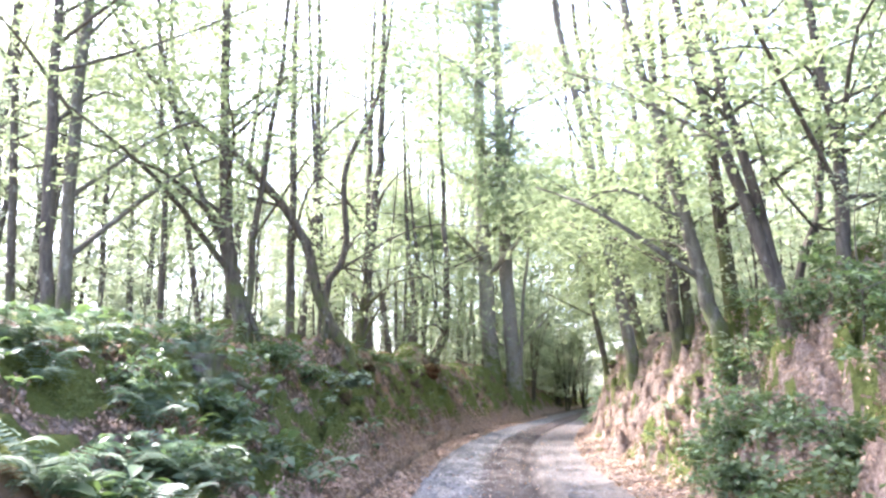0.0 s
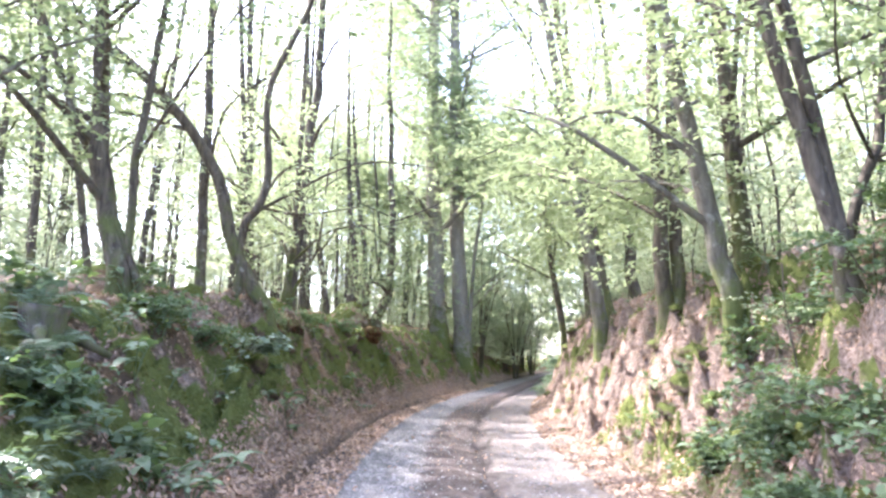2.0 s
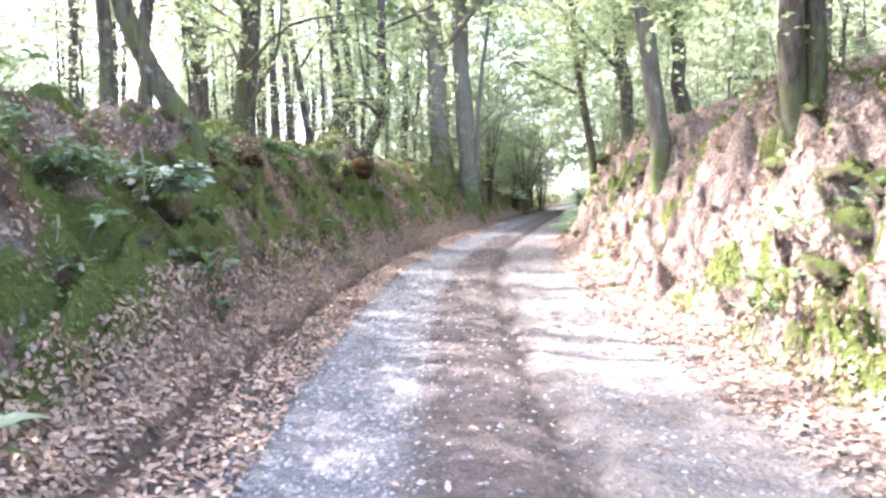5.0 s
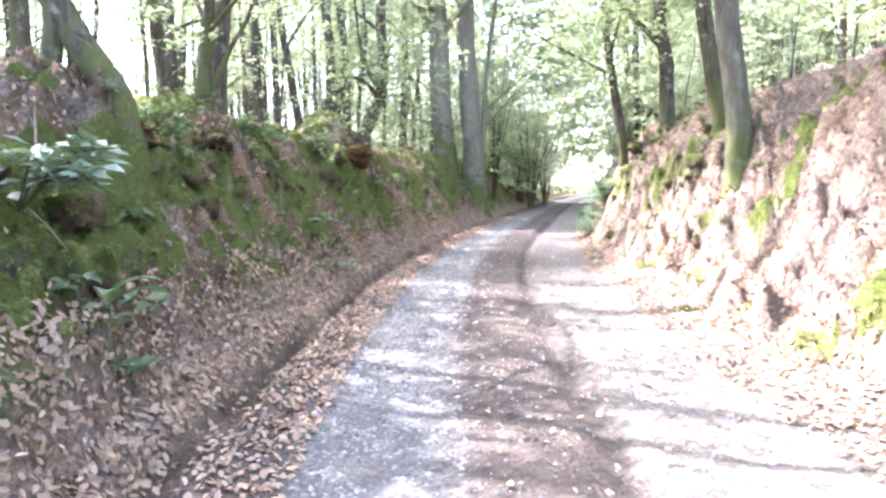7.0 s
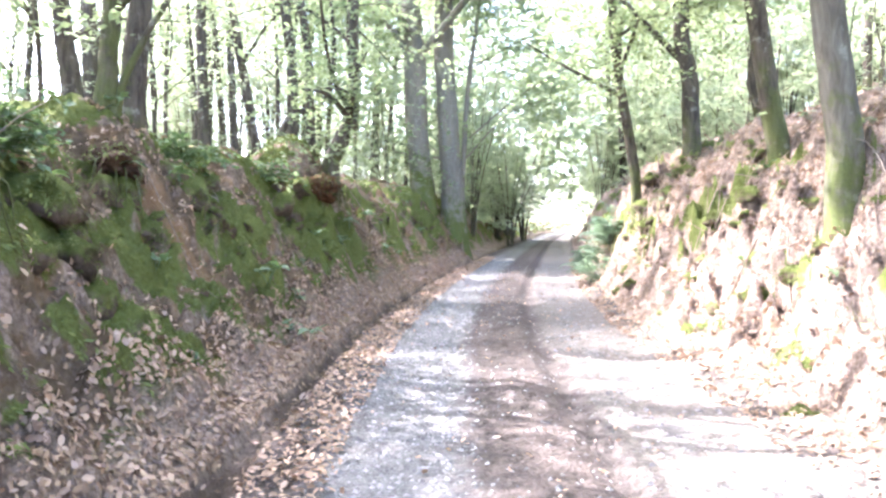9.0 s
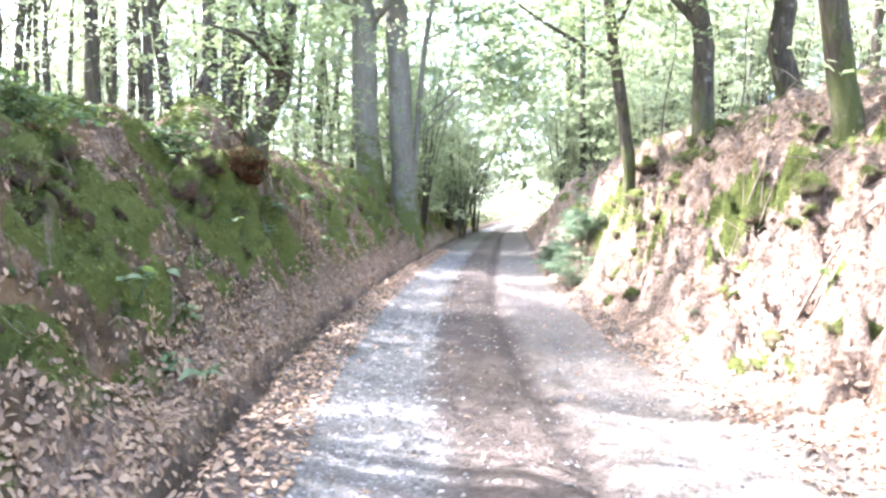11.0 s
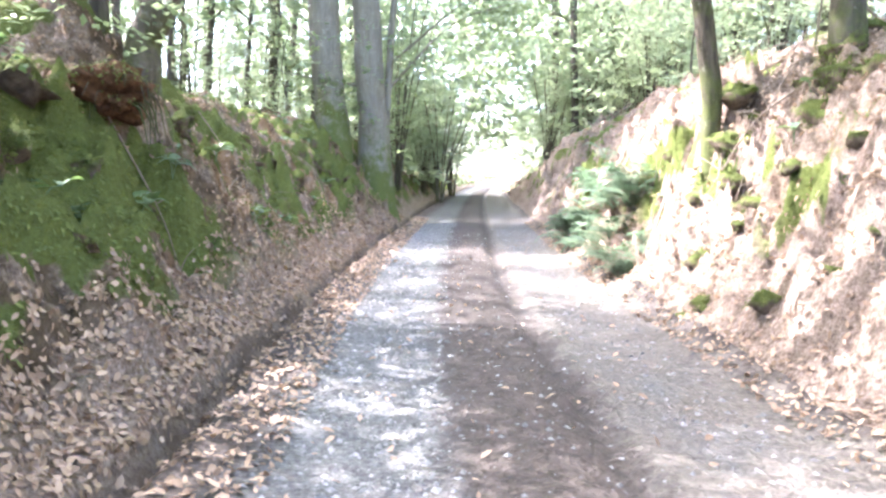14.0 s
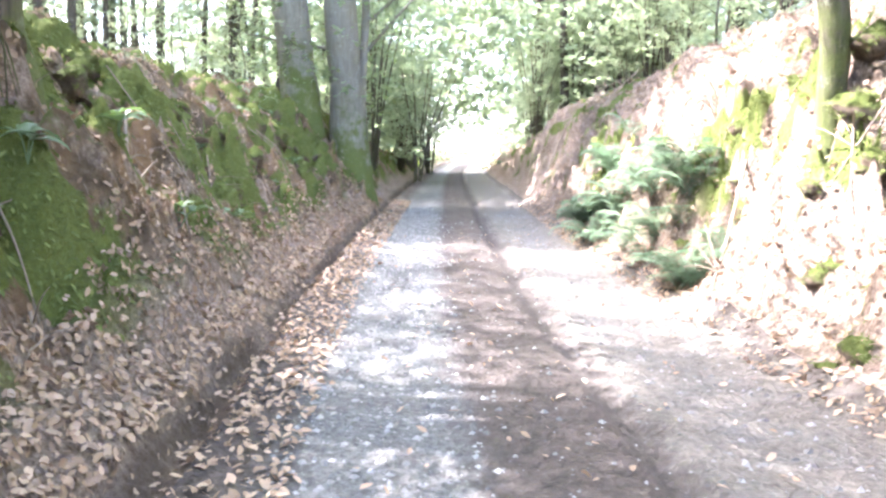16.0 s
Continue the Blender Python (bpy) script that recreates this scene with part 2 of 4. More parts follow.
def height(x, y):
    """Height of the ground."""
    d = x - lane_x(y)
    if d < 0:
        wob = (0.28 * noise.noise((y * 0.55, 3.1, 0)) + clumps(y, d, 5.0) + cushions(y, d, 5.0)) * min(1.0, max(0.0, (-d - 2.4) / 0.5))
        e = -d + wob
        if 1.9 < e < 2.6:
            e += 0.07 * noise.noise((y * 0.9, 6.6, 0)) + 0.05 * noise.noise((y * 3.1, d * 2, 2.2))
        low = min(1.0, max(0.0, (12 - y) / 5))
        if e > 2.3:
            e = 2.3 + (e - 2.3) * (1 - 0.42 * low)
        h = float(np.interp(e, LEFT_D, LEFT_H))
        if h < 0 and e < 2.6:
            h *= min(1.0, max(0.0, (y - 10) / 6)) * min(1.0, max(0.35, 0.95 + 1.1 * noise.noise((y * 0.7, 1.5, 4))))
        tall = 1.0 + 0.06 * min(1, max(0, (y - 22) / 5)) + 0.08 * noise.noise((y * 0.3, 8, 0))
        tall *= (1.0 - 0.55 * min(1, max(0, (y - 48) / 14))) * (1 - 0.12 * low) * (1 - 0.06 * min(1, max(0, (21 - y) / 7)))
    else:
        wob = (0.32 * noise.noise((y * 0.5, 7.7, 0)) + clumps(y, -d, 15.0) + 0.9 * cushions(y, d, 5.0)) * min(1.0, max(0.0, (d - 1.6) / 0.5))
        h = float(np.interp(d + wob - (0.25 + 0.17 * max(0, min(d, 5) - 1.5)) * min(1, max(0, (25 - y) / 9)) * min(1, max(0, (d - 1.3) / 0.6)), RIGHT_D, RIGHT_H))
        tall = 1.0 + 0.1 * noise.noise((y * 0.3, 5, 0))
        tall *= 1.0 - 0.5 * min(1, max(0, (y - 46) / 14))
    off = min(1.0, max(0.0, h / 0.5))
    h *= tall if h > 0.2 else 1.0
    if abs(d) < 15:
        h += off * (0.34 * fbm(x * 0.9, y * 0.9, 0, 3) + 0.08 * fbm(x * 3.2, y * 3.2, 3, 4))
        for kx, ky, kr, kh in KNOBS:
            g = ((x - kx) ** 2 + (y - ky) ** 2) / kr ** 2
            if g < 4:
                h += off * kh * math.exp(-g)
        h += 0.02 * fbm(x * 1.5, y * 1.5, 9, 3)
    else:
        h += off * 0.3 * noise.noise((x * 0.2, y * 0.2, 0))
    return h


def moss_field(x, y, z):
    """Where moss grows: broad patches, the same on the left and the sunny side."""
    patch = noise.fractal((x * 0.9, y * 1.0 + z * 0.5, z * 1.1 + 11.0), 0.7, 2.0, 4)
    return patch + 1.3 * cushions(y, x - lane_x(y), 5.0)


def mesh_object(name, verts, faces, mat, parent=None, smooth=False, label=""):
    me = bpy.data.meshes.new(name)
    me.from_pydata(verts, [], faces)
    me.materials.append(mat)
    if smooth:
        me.polygons.foreach_set("use_smooth", [True] * len(me.polygons))
    ob = new(name, me)
    if parent:
        ob.parent = parent
    if label:
        ob["label"] = label
    return ob


def strip(name, d_list, ys, mat, label):
    """A piece of ground between two lines along the lane."""
    verts, across, steep, mossy = [], [], [], []
    for y in ys:
        c = lane_x(y)
        for d in d_list:
            x = c + d
            verts.append((x, y, height(x, y)))
            across.append(d)
            mossy.append(min(1.0, max(0.0, 0.5 + 1.6 * (moss_field(x, y, verts[-1][2]) - (-0.06 if d < 0 else 0.26 if y > 14 else -0.05)))))
            steep.append(min(1.0, max(0.0, (abs(d) - (2.62 if d < 0 else 1.9)) / 0.25)))
    n = len(d_list)
    faces = [(j * n + i, j * n + i + 1, (j + 1) * n + i + 1, (j + 1) * n + i) for j in range(len(ys) - 1) for i in range(n - 1)]
    ob = mesh_object(name, verts, faces, mat, smooth=True)
    for key, vals in (("across", across), ("steep", steep), ("mossy", mossy)):
        ob.data.attributes.new(key, "FLOAT", "POINT").data.foreach_set("value", vals)
    return tagged(ob, label, name.split("_")[0], kind="structure")


def steps(a, b, n):
    return list(np.linspace(a, b, n))


YS = [-400, -150, -60, -30, -15, -8, -4] + steps(-2, 6, 40) + steps(6.08, 46, 500) + steps(46.5, 75, 58) + steps(76, 130, 40) + [150, 200, 300, 450]
LOUT = [-450, -200, -100, -60] + steps(-45, -15, 16) + steps(-14, -5.6, 18)
ROUT = steps(5.2, 14, 18) + steps(15, 45, 16) + [60, 100, 200, 450]
strip("road", steps(-2.1, 1.6, 50), YS, ROAD, "rutted stone and earth lane dappled with sunlight")
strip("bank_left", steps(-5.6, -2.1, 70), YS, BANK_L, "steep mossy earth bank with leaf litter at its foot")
strip("bank_right", steps(1.6, 5.2, 70), YS, BANK_R, "sunlit earth bank covered in dry leaves and moss")
strip("ground_left", LOUT, YS, FLOOR, "leaf-strewn woodland floor above the lane")
strip("ground_right", ROUT, YS, FLOOR, "leaf-strewn wooded slope above the lane")


# ---- building helpers ----
def empty(name, at, label, category, group=""):
    ob = new(name)
    ob.location = at
    return tagged(ob, label, category, group)


def curve_points(pts, n):
    """Points along a smooth curve through pts."""
    p = [Vector(q) for q in pts]
    p = [p[0] * 2 - p[1]] + p + [p[-1] * 2 - p[-2]]
    out = []
    segs = len(p) - 3
    for i in range(n + 1):
        u = i / n * segs
        k = min(segs - 1, int(u))
        f = u - k
        a, b, c, d = p[k:k + 4]
        out.append(0.5 * ((2 * b) + (c - a) * f + (2 * a - 5 * b + 4 * c - d) * f * f + (3 * b - a - 3 * c + d) * f ** 3))
    return out


def tube(verts, faces, pts, radii, sides=8, rough=0.0, seed=0.0):
    """Add a tapered tube along pts."""
    start = len(verts)
    for i, p in enumerate(pts):
        ax = (pts[min(i + 1, len(pts) - 1)] - pts[max(i - 1, 0)]).normalized()
        u = ax.orthogonal().normalized() if abs(ax.z) < 0.5 else Vector((1, 0, 0)).cross(ax).normalized()
        v = ax.cross(u)
        for s in range(sides):
            a = 2 * math.pi * s / sides
            w = u * math.cos(a) + v * math.sin(a)
            r = radii[i]
            if rough:
                r *= 1 + rough * noise.noise((w.x * 1.6 + seed, w.y * 1.6, p.z * 1.3 + w.z))
            verts.append(p + w * r)
    for i in range(len(pts) - 1):
        for s in range(sides):
            a, b = start + i * sides + s, start + i * sides + (s + 1) % sides
            faces.append((a, b, b + sides, a + sides))
    faces.append(tuple(range(start + (len(pts) - 1) * sides, start + len(pts) * sides)))


def tube_object(name, pts, radii, mat, parent, sides=8, rough=0.1, seed=0.0, ground=0.0):
    verts, faces = [], []
    tube(verts, faces, pts, radii, sides, rough, seed)
    ob = mesh_object(name, verts, faces, mat, parent, True)
    ob.data.attributes.new("above", "FLOAT", "POINT").data.foreach_set("value", [v.z - ground for v in verts])
    return ob


def leaf_quads(base, along, side, up, length, width):
    """Folded leaf shapes: arrays of base points and frames to vertices."""
    l, w = length[:, None], width[:, None]
    mid = base + along * l * 0.45
    v = np.stack([base, mid + side * w * 0.5 + up * w * 0.16, base + along * l, mid - side * w * 0.5 + up * w * 0.16], 1)
    return v.reshape(-1, 3)


def quads_object(name, verts, mat, parent=None):
    n = len(verts) // 4
    me = bpy.data.meshes.new(name)
    me.vertices.add(4 * n)
    me.vertices.foreach_set("co", verts.astype(np.float32).ravel())
    me.loops.add(4 * n)
    me.loops.foreach_set("vertex_index", np.arange(4 * n, dtype=np.int32))
    me.polygons.add(n)
    me.polygons.foreach_set("loop_start", np.arange(0, 4 * n, 4, dtype=np.int32))
    me.materials.append(mat)
    me.update(calc_edges=True)
    me.validate()
    ob = new(name, me)
    if parent:
        ob.parent = parent
    return ob


def unit(v):
    return v / np.maximum(np.linalg.norm(v, axis=1, keepdims=True), 1e-9)


def sprays(rng, centres, leaves, size, reach, droop=0.25, jitter=0.35):
    """Flat fans of leaves on unseen fine twigs: a spray at each centre, leaves set left and right along it."""
    m = len(centres)
    a = rng.uniform(0, 2 * np.pi, m)
    head = np.stack([np.cos(a), np.sin(a), rng.normal(-0.1, 0.22, m)], 1)
    head, centre = np.repeat(unit(head), leaves, 0), np.repeat(centres, leaves, 0)
    n = m * leaves
    t = rng.uniform(0, 1, n)
    ln = np.repeat(rng.uniform(0.6, 1.2, m) * reach, leaves)
    flat = np.stack([-head[:, 1], head[:, 0], np.zeros(n)], 1)
    sgn = np.where(rng.uniform(size=n) < 0.5, -1.0, 1.0)
    base = centre + head * (t * ln)[:, None] + flat * (sgn * rng.uniform(0, 0.35, n) * ln * (1.1 - t))[:, None]
    base[:, 2] -= droop * (t ** 2) * ln
    along = unit(head * 0.7 + flat * (sgn * 0.8)[:, None] + rng.normal(0, jitter, (n, 3)))
    up = unit(np.array([0, 0, 1.0]) + rng.normal(0, jitter, (n, 3)))
    side = unit(np.cross(along, up))
    up = np.cross(side, along)
    length = size * rng.uniform(0.65, 1.3, n)
    return leaf_quads(base, along, side, up, length, length * rng.uniform(0.5, 0.7, n))


def open_to_sun(rng, c):
    """Thin the canopy on the sun's path, an added gap that lights the bank and the lane."""
    g = c - np.array(SUN)[None] * ((c[:, 2] - 1.0) / SUN.z)[:, None]
    d = g[:, 0] - smooth_interp(g[:, 1], LANE_Y, LANE_X)
    keep = np.ones(len(c))
    on_bank = (d > 1.2) & (d < 3.6) & (g[:, 1] > 12.5) & (g[:, 1] < 39)
    on_lane = (d > -1.4) & (d <= 1.4) & (g[:, 1] > 8) & (g[:, 1] < 40)
    keep[on_bank] = 0.3
    keep[(abs(d) < 4.5) & (g[:, 1] > 56) & (g[:, 1] < 80)] = 0.4
    keep[on_lane & (g[:, 1] < 21)] = 0.7
    keep[on_lane & (d > 0.2) & (g[:, 1] > 13) & (g[:, 1] < 22)] = 0.3
    return c[rng.uniform(size=len(c)) < keep]


def limbs_of(rng, stem, radius, count, reach, low=0.45):
    """Side limbs growing out of the upper stem: lists of points and a start radius."""
    out = []
    for _ in range(count):
        u = rng.uniform(low, 0.98)
        k = min(len(stem) - 2, int(u * (len(stem) - 1)))
        p = stem[k]
        a = rng.uniform(0, 2 * math.pi)
        ln = reach * rng.uniform(0.6, 1.2) * (1.25 - 0.6 * u)
        d = Vector((math.cos(a), math.sin(a), rng.uniform(0.25, 0.9)))
        q = p + d * ln * 0.5 + Vector(rng.normal(0, 0.12, 3)) * ln
        e = q + Vector((d.x, d.y, d.z * 0.4)) * ln * 0.5 + Vector(rng.normal(0, 0.12, 3)) * ln
        out.append((curve_points([p, q, e], 6), max(0.012, radius * (1.05 - u) * 0.55)))
    return out


TREE_COUNT = [0]


def grow(ob, base, stems, mat, seed, limb_count, limb_reach, leaf_count, leaf_size, gap=True, leaf=None, crown_low=0.45):
    """Fill a tree: stems (points, radius) in the tree's own space, limbs and a crown."""
    rng = np.random.default_rng(seed)
    centres, limb_v, limb_f = [], [], []
    for i, (pts, r) in enumerate(stems):
        n = max(10, len(pts) * 5)
        c = curve_points(pts, n)
        wob = [Vector((noise.noise((k * 0.35, seed, i)), noise.noise((k * 0.35, seed, i + 9)), 0)) * r * (0.15 if r > 0.3 else 0.5) for k in range(n + 1)]
        c = [p + w for p, w in zip(c, wob)]
        rad = []
        for k in range(n + 1):
            u = k / n
            z = c[k].z - c[0].z
            flare = 0.55 * math.exp(-max(0, z) / (2.2 * r)) if i == 0 else 0.0
            rad.append(max(0.012, r * (1 - 0.78 * u ** 1.3) * (1 + flare)))
        tube_object("trunk" if i == 0 else "stem", c, rad, mat, ob, 12 if r > 0.12 else 8, 0.16, seed, 0.0)
        for lp, lr in limbs_of(rng, c, r, limb_count if i == 0 else max(2, limb_count // 2), limb_reach, crown_low):
            if gap:
                tube_object("limb", lp, [lr * (1 - 0.8 * k / 6) for k in range(7)], mat, ob, 5, 0, seed)
            else:
                tube(limb_v, limb_f, lp, [lr * (1 - 0.8 * k / 6) for k in range(7)], 4)
            for _ in range(leaf_count // (14 * max(1, limb_count)) + 1):
                u = rng.uniform(0.3, 1.0)
                centres.append(np.array(lp[min(6, int(u * 6))]) + rng.normal(0, 0.35 * limb_reach / 2.2, 3))
    if limb_v:
        tagged(mesh_object("branchwork", limb_v, limb_f, mat, ob, True), "thin bare side branches", kind="stuff")
    centres = np.array(centres) + np.array(base)
    # Sprays are doubled where their shadows should darken the lane and right bank.
    if gap:
        g = centres - np.array(SUN)[None] * ((centres[:, 2] - 1.5) / SUN.z)[:, None]
        d = g[:, 0] - smooth_interp(g[:, 1], LANE_Y, LANE_X)
        shady = centres[(d > 1.2) & (d < 6) & (g[:, 1] > 4) & (g[:, 1] < 12.5) & (centres[:, 0] < 0.5)]
        lane = centres[(d > -2.4) & (d < 0.4) & (g[:, 1] > 22) & (g[:, 1] < 46)]
        low = lane[lane[:, 0] < 0]
        above = centres[(d > 3.5) & (d < 8.5) & (g[:, 1] > 13) & (g[:, 1] < 42)]
        centres = np.concatenate([open_to_sun(rng, centres), lane + rng.normal(0, 0.4, lane.shape), above + rng.normal(0, 0.4, above.shape), above + rng.normal(0, 0.5, above.shape), low + rng.normal(0, 0.5, low.shape)] + [shady + rng.normal(0, 0.3, shady.shape) for _ in range(2)])
    if len(centres):
        v = sprays(rng, centres, 14, leaf_size, 0.8) - np.array(base)
        quads_object("crown", v, leaf or LEAF, ob)


def bank_tree(label, group, stems, dense=1.0):
    """A tree whose stems are given by points in the world; it reaches on up to its crown."""
    TREE_COUNT[0] += 1
    seed = TREE_COUNT[0]
    x, y, z = stems[0][0][0]
    ground = height(x, y)
    base = Vector((x, y, ground))
    ob = empty("tree", base, label, "tree", group)
    rel = []
    for i, (pts, r) in enumerate(stems):
        p = [Vector(q) for q in pts]
        if i == 0 or p[0].z < ground + 1.6:
            low = min(height(p[0].x + a, p[0].y + b) for a in (-r, 0, r) for b in (-r, 0, r)) - 0.15
            if p[0].z > low + 0.3:
                p.insert(0, Vector((p[0].x, p[0].y, low)))
            else:
                p[0].z = low
        d = (p[-1] - p[-2]).normalized()
        top = (27 if r > 0.3 else 17 if i == 0 else 12.5) + 2.5 * noise.noise((seed * 1.7, i, 0)) - (3 if r < 0.12 else 0)
        if p[-1].z < top and not (i > 0 and abs(d.z) < 0.5):
            p.append(p[-1] + (d + Vector((0, 0, 0.6))).normalized() * (top - p[-1].z) * 0.6)
            p.append(p[-1] + Vector((d.x * 0.4, d.y, 1)).normalized() * (top - p[-1].z + 0.5))
        rel.append(([q - base for q in p], r))
    mat = BARK_BEECH if "beech" in label else BARK_PALE if "pale" in label else BARK_MOSSY if "moss" in label else BARK_DARK
    big = stems[0][1] > 0.3
    thick = 1.0 if x < 0 and y < 17.5 else 0.55 if x < 0 else 1.0
    grow(ob, base, rel, mat, seed, 26 if big else 11, 5.0 if big else 2.8, 26000 if big else int(5600 * thick * dense), 0.14 if big else 0.097, True, LEAF, 0.36 if big else 0.3)
    return ob


bank_tree("moss-footed grey tree trunk on the shaded bank top", "bank trees", [([(-3.30, 12.67, 2.27), (-3.62, 12.67, 3.75), (-3.73, 12.67, 5.14), (-3.82, 12.67, 6.68)], 0.15), ([(-3.02, 12.67, 2.22), (-3.56, 12.67, 3.44), (-4.21, 12.67, 4.95), (-4.78, 12.67, 6.61)], 0.06), ([(-3.23, 12.67, 2.74), (-3.13, 12.67, 4.59), (-2.87, 12.67, 6.74)], 0.07)])
bank_tree("slim dark tree stem in the wood", "wood stems", [([(-5.90, 16.00, 2.67), (-6.00, 16.00, 6.01), (-6.27, 16.00, 8.22)], 0.08)])
bank_tree("slim dark tree stem in the wood", "wood stems", [([(-5.72, 18.00, 2.82), (-6.38, 18.00, 6.69), (-6.72, 18.00, 9.22)], 0.09)])
bank_tree("forked mossy tree arching over the lane bank", "bank trees", [([(-1.96, 16.08, 2.11), (-2.48, 16.08, 3.01), (-3.09, 16.08, 4.78), (-4.07, 16.08, 6.03), (-5.20, 16.08, 7.03), (-6.46, 16.08, 8.25)], 0.13), ([(-2.48, 16.08, 3.01), (-2.44, 16.08, 3.64), (-2.10, 16.08, 4.29), (-2.11, 16.08, 6.14), (-1.58, 16.08, 7.41), (-1.32, 16.08, 8.59)], 0.09)])
bank_tree("slim dark tree stem in the wood", "wood stems", [([(-3.56, 18.00, 2.55), (-3.65, 18.00, 5.59), (-3.70, 18.00, 9.42)], 0.12)])
bank_tree("slim dark tree stem in the wood", "wood stems", [([(-2.19, 21.00, 3.32), (-1.91, 21.00, 6.48), (-1.78, 21.00, 8.44), (-1.74, 21.00, 11.09)], 0.14)])
bank_tree("slim dark tree stem in the wood", "wood stems", [([(-3.97, 25.00, 4.33), (-4.14, 25.00, 7.45), (-4.31, 25.00, 12.97)], 0.14)])
bank_tree("large grey beech with a broken side limb and mossy foot", "large beeches", [([(2.56, 40.20, 2.15), (2.33, 40.20, 6.04), (2.03, 40.20, 11.86), (2.01, 40.20, 18.73)], 0.47), ([(2.10, 40.20, 7.35), (1.48, 40.20, 8.31), (0.60, 40.20, 8.94), (-0.72, 40.20, 9.13)], 0.12)])
bank_tree("large grey beech with mossy foot beside the lane", "large beeches", [([(3.75, 40.30, 1.63), (3.46, 40.30, 6.06), (3.21, 40.30, 11.93), (3.06, 40.30, 18.83)], 0.46), ([(4.03, 40.30, 2.04), (4.23, 40.30, 6.07), (4.72, 40.30, 10.02), (5.13, 40.30, 14.11)], 0.13)])
bank_tree("pale-barked tree leaning over the sunny bank", "sunny bank trees", [([(4.61, 18.80, 1.96), (4.39, 18.80, 3.59), (4.06, 18.80, 5.26), (3.52, 18.80, 8.47), (3.16, 18.80, 10.29)], 0.165)])
bank_tree("grey tree with mossy bark on the sunny bank", "sunny bank trees", [([(5.70, 21.80, 2.50), (5.07, 21.80, 5.49), (4.51, 21.80, 9.42), (4.12, 21.80, 11.89)], 0.15), ([(5.37, 21.80, 3.98), (4.76, 21.80, 6.56), (3.64, 21.80, 9.53), (2.19, 21.80, 11.76)], 0.07)])
bank_tree("slim leaning tree with a mossy foot on the bank", "sunny bank trees", [([(5.65, 26.80, 2.13), (5.36, 26.80, 3.78), (5.15, 26.80, 5.04), (4.94, 26.80, 7.20), (4.68, 26.80, 9.92)], 0.12)])
bank_tree("straight brown tree trunk on the sunny bank", "sunny bank trees", [([(6.16, 25.40, 2.67), (5.99, 25.40, 4.44), (5.80, 25.40, 6.11), (5.56, 25.40, 8.71)], 0.17)])
bank_tree("mossy tree trunk on the bank top", "sunny bank trees", [([(4.38, 14.40, 2.65), (4.29, 14.40, 5.01), (4.17, 14.40, 8.10)], 0.14), ([(4.62, 14.40, 2.90), (4.54, 14.40, 5.52), (4.45, 14.40, 8.12)], 0.12)])
bank_tree("mossy tree with a pale sunlit foot leaning over the lane", "sunny bank trees", [([(4.20, 11.60, 2.01), (4.00, 11.60, 2.96), (3.76, 11.60, 4.00), (3.41, 11.60, 5.63), (3.17, 11.60, 6.59)], 0.14)])
bank_tree("mossy straight tree trunk on the bank top", "sunny bank trees", [([(4.61, 12.10, 2.58), (4.45, 12.10, 4.56), (4.29, 12.10, 6.93)], 0.14)])
bank_tree("dark twin-stemmed tree leaning over the bank", "sunny bank trees", [([(4.19, 9.20, 2.13), (3.84, 9.20, 3.30), (3.47, 9.20, 4.58), (3.23, 9.20, 5.37)], 0.10), ([(4.09, 9.20, 2.35), (3.84, 9.20, 3.94), (3.50, 9.20, 5.39)], 0.09)])
bank_tree("dark crooked tree on the bank top", "sunny bank trees", [([(4.62, 10.00, 2.45), (4.76, 10.00, 3.08), (5.05, 10.00, 3.86), (5.15, 10.00, 4.87), (5.16, 10.00, 5.91)], 0.07)])
bank_tree("dark crooked tree on the bank top", "sunny bank trees", [([(4.29, 8.30, 2.02), (4.41, 8.30, 2.86), (4.47, 8.30, 4.17), (4.37, 8.30, 4.98)], 0.09)])
bank_tree("mossy tree trunk on the overhanging bank edge", "bank trees", [([(-2.20, 20.00, 2.66), (-2.12, 20.00, 3.41), (-2.06, 20.00, 4.08), (-2.03, 20.00, 5.29)], 0.11), ([(-2.06, 20.00, 2.72), (-1.83, 20.00, 3.24), (-1.54, 20.00, 3.80), (-1.43, 20.00, 4.71)], 0.04)])
bank_tree("grey-brown tree trunk in the wood", "wood stems", [([(-3.36, 22.50, 2.94), (-3.49, 22.50, 4.03), (-3.56, 22.50, 4.81), (-3.78, 22.50, 6.74)], 0.14)])
bank_tree("slim dark tree stem in the wood", "wood stems", [([(-2.61, 27.00, 2.70), (-2.66, 27.00, 4.60), (-2.66, 27.00, 6.27), (-2.63, 27.00, 9.05)], 0.10)])
bank_tree("slim dark tree stem in the wood", "wood stems", [([(-2.20, 31.00, 3.32), (-2.49, 31.00, 5.00), (-2.85, 31.00, 7.52), (-3.10, 31.00, 10.32)], 0.13)])
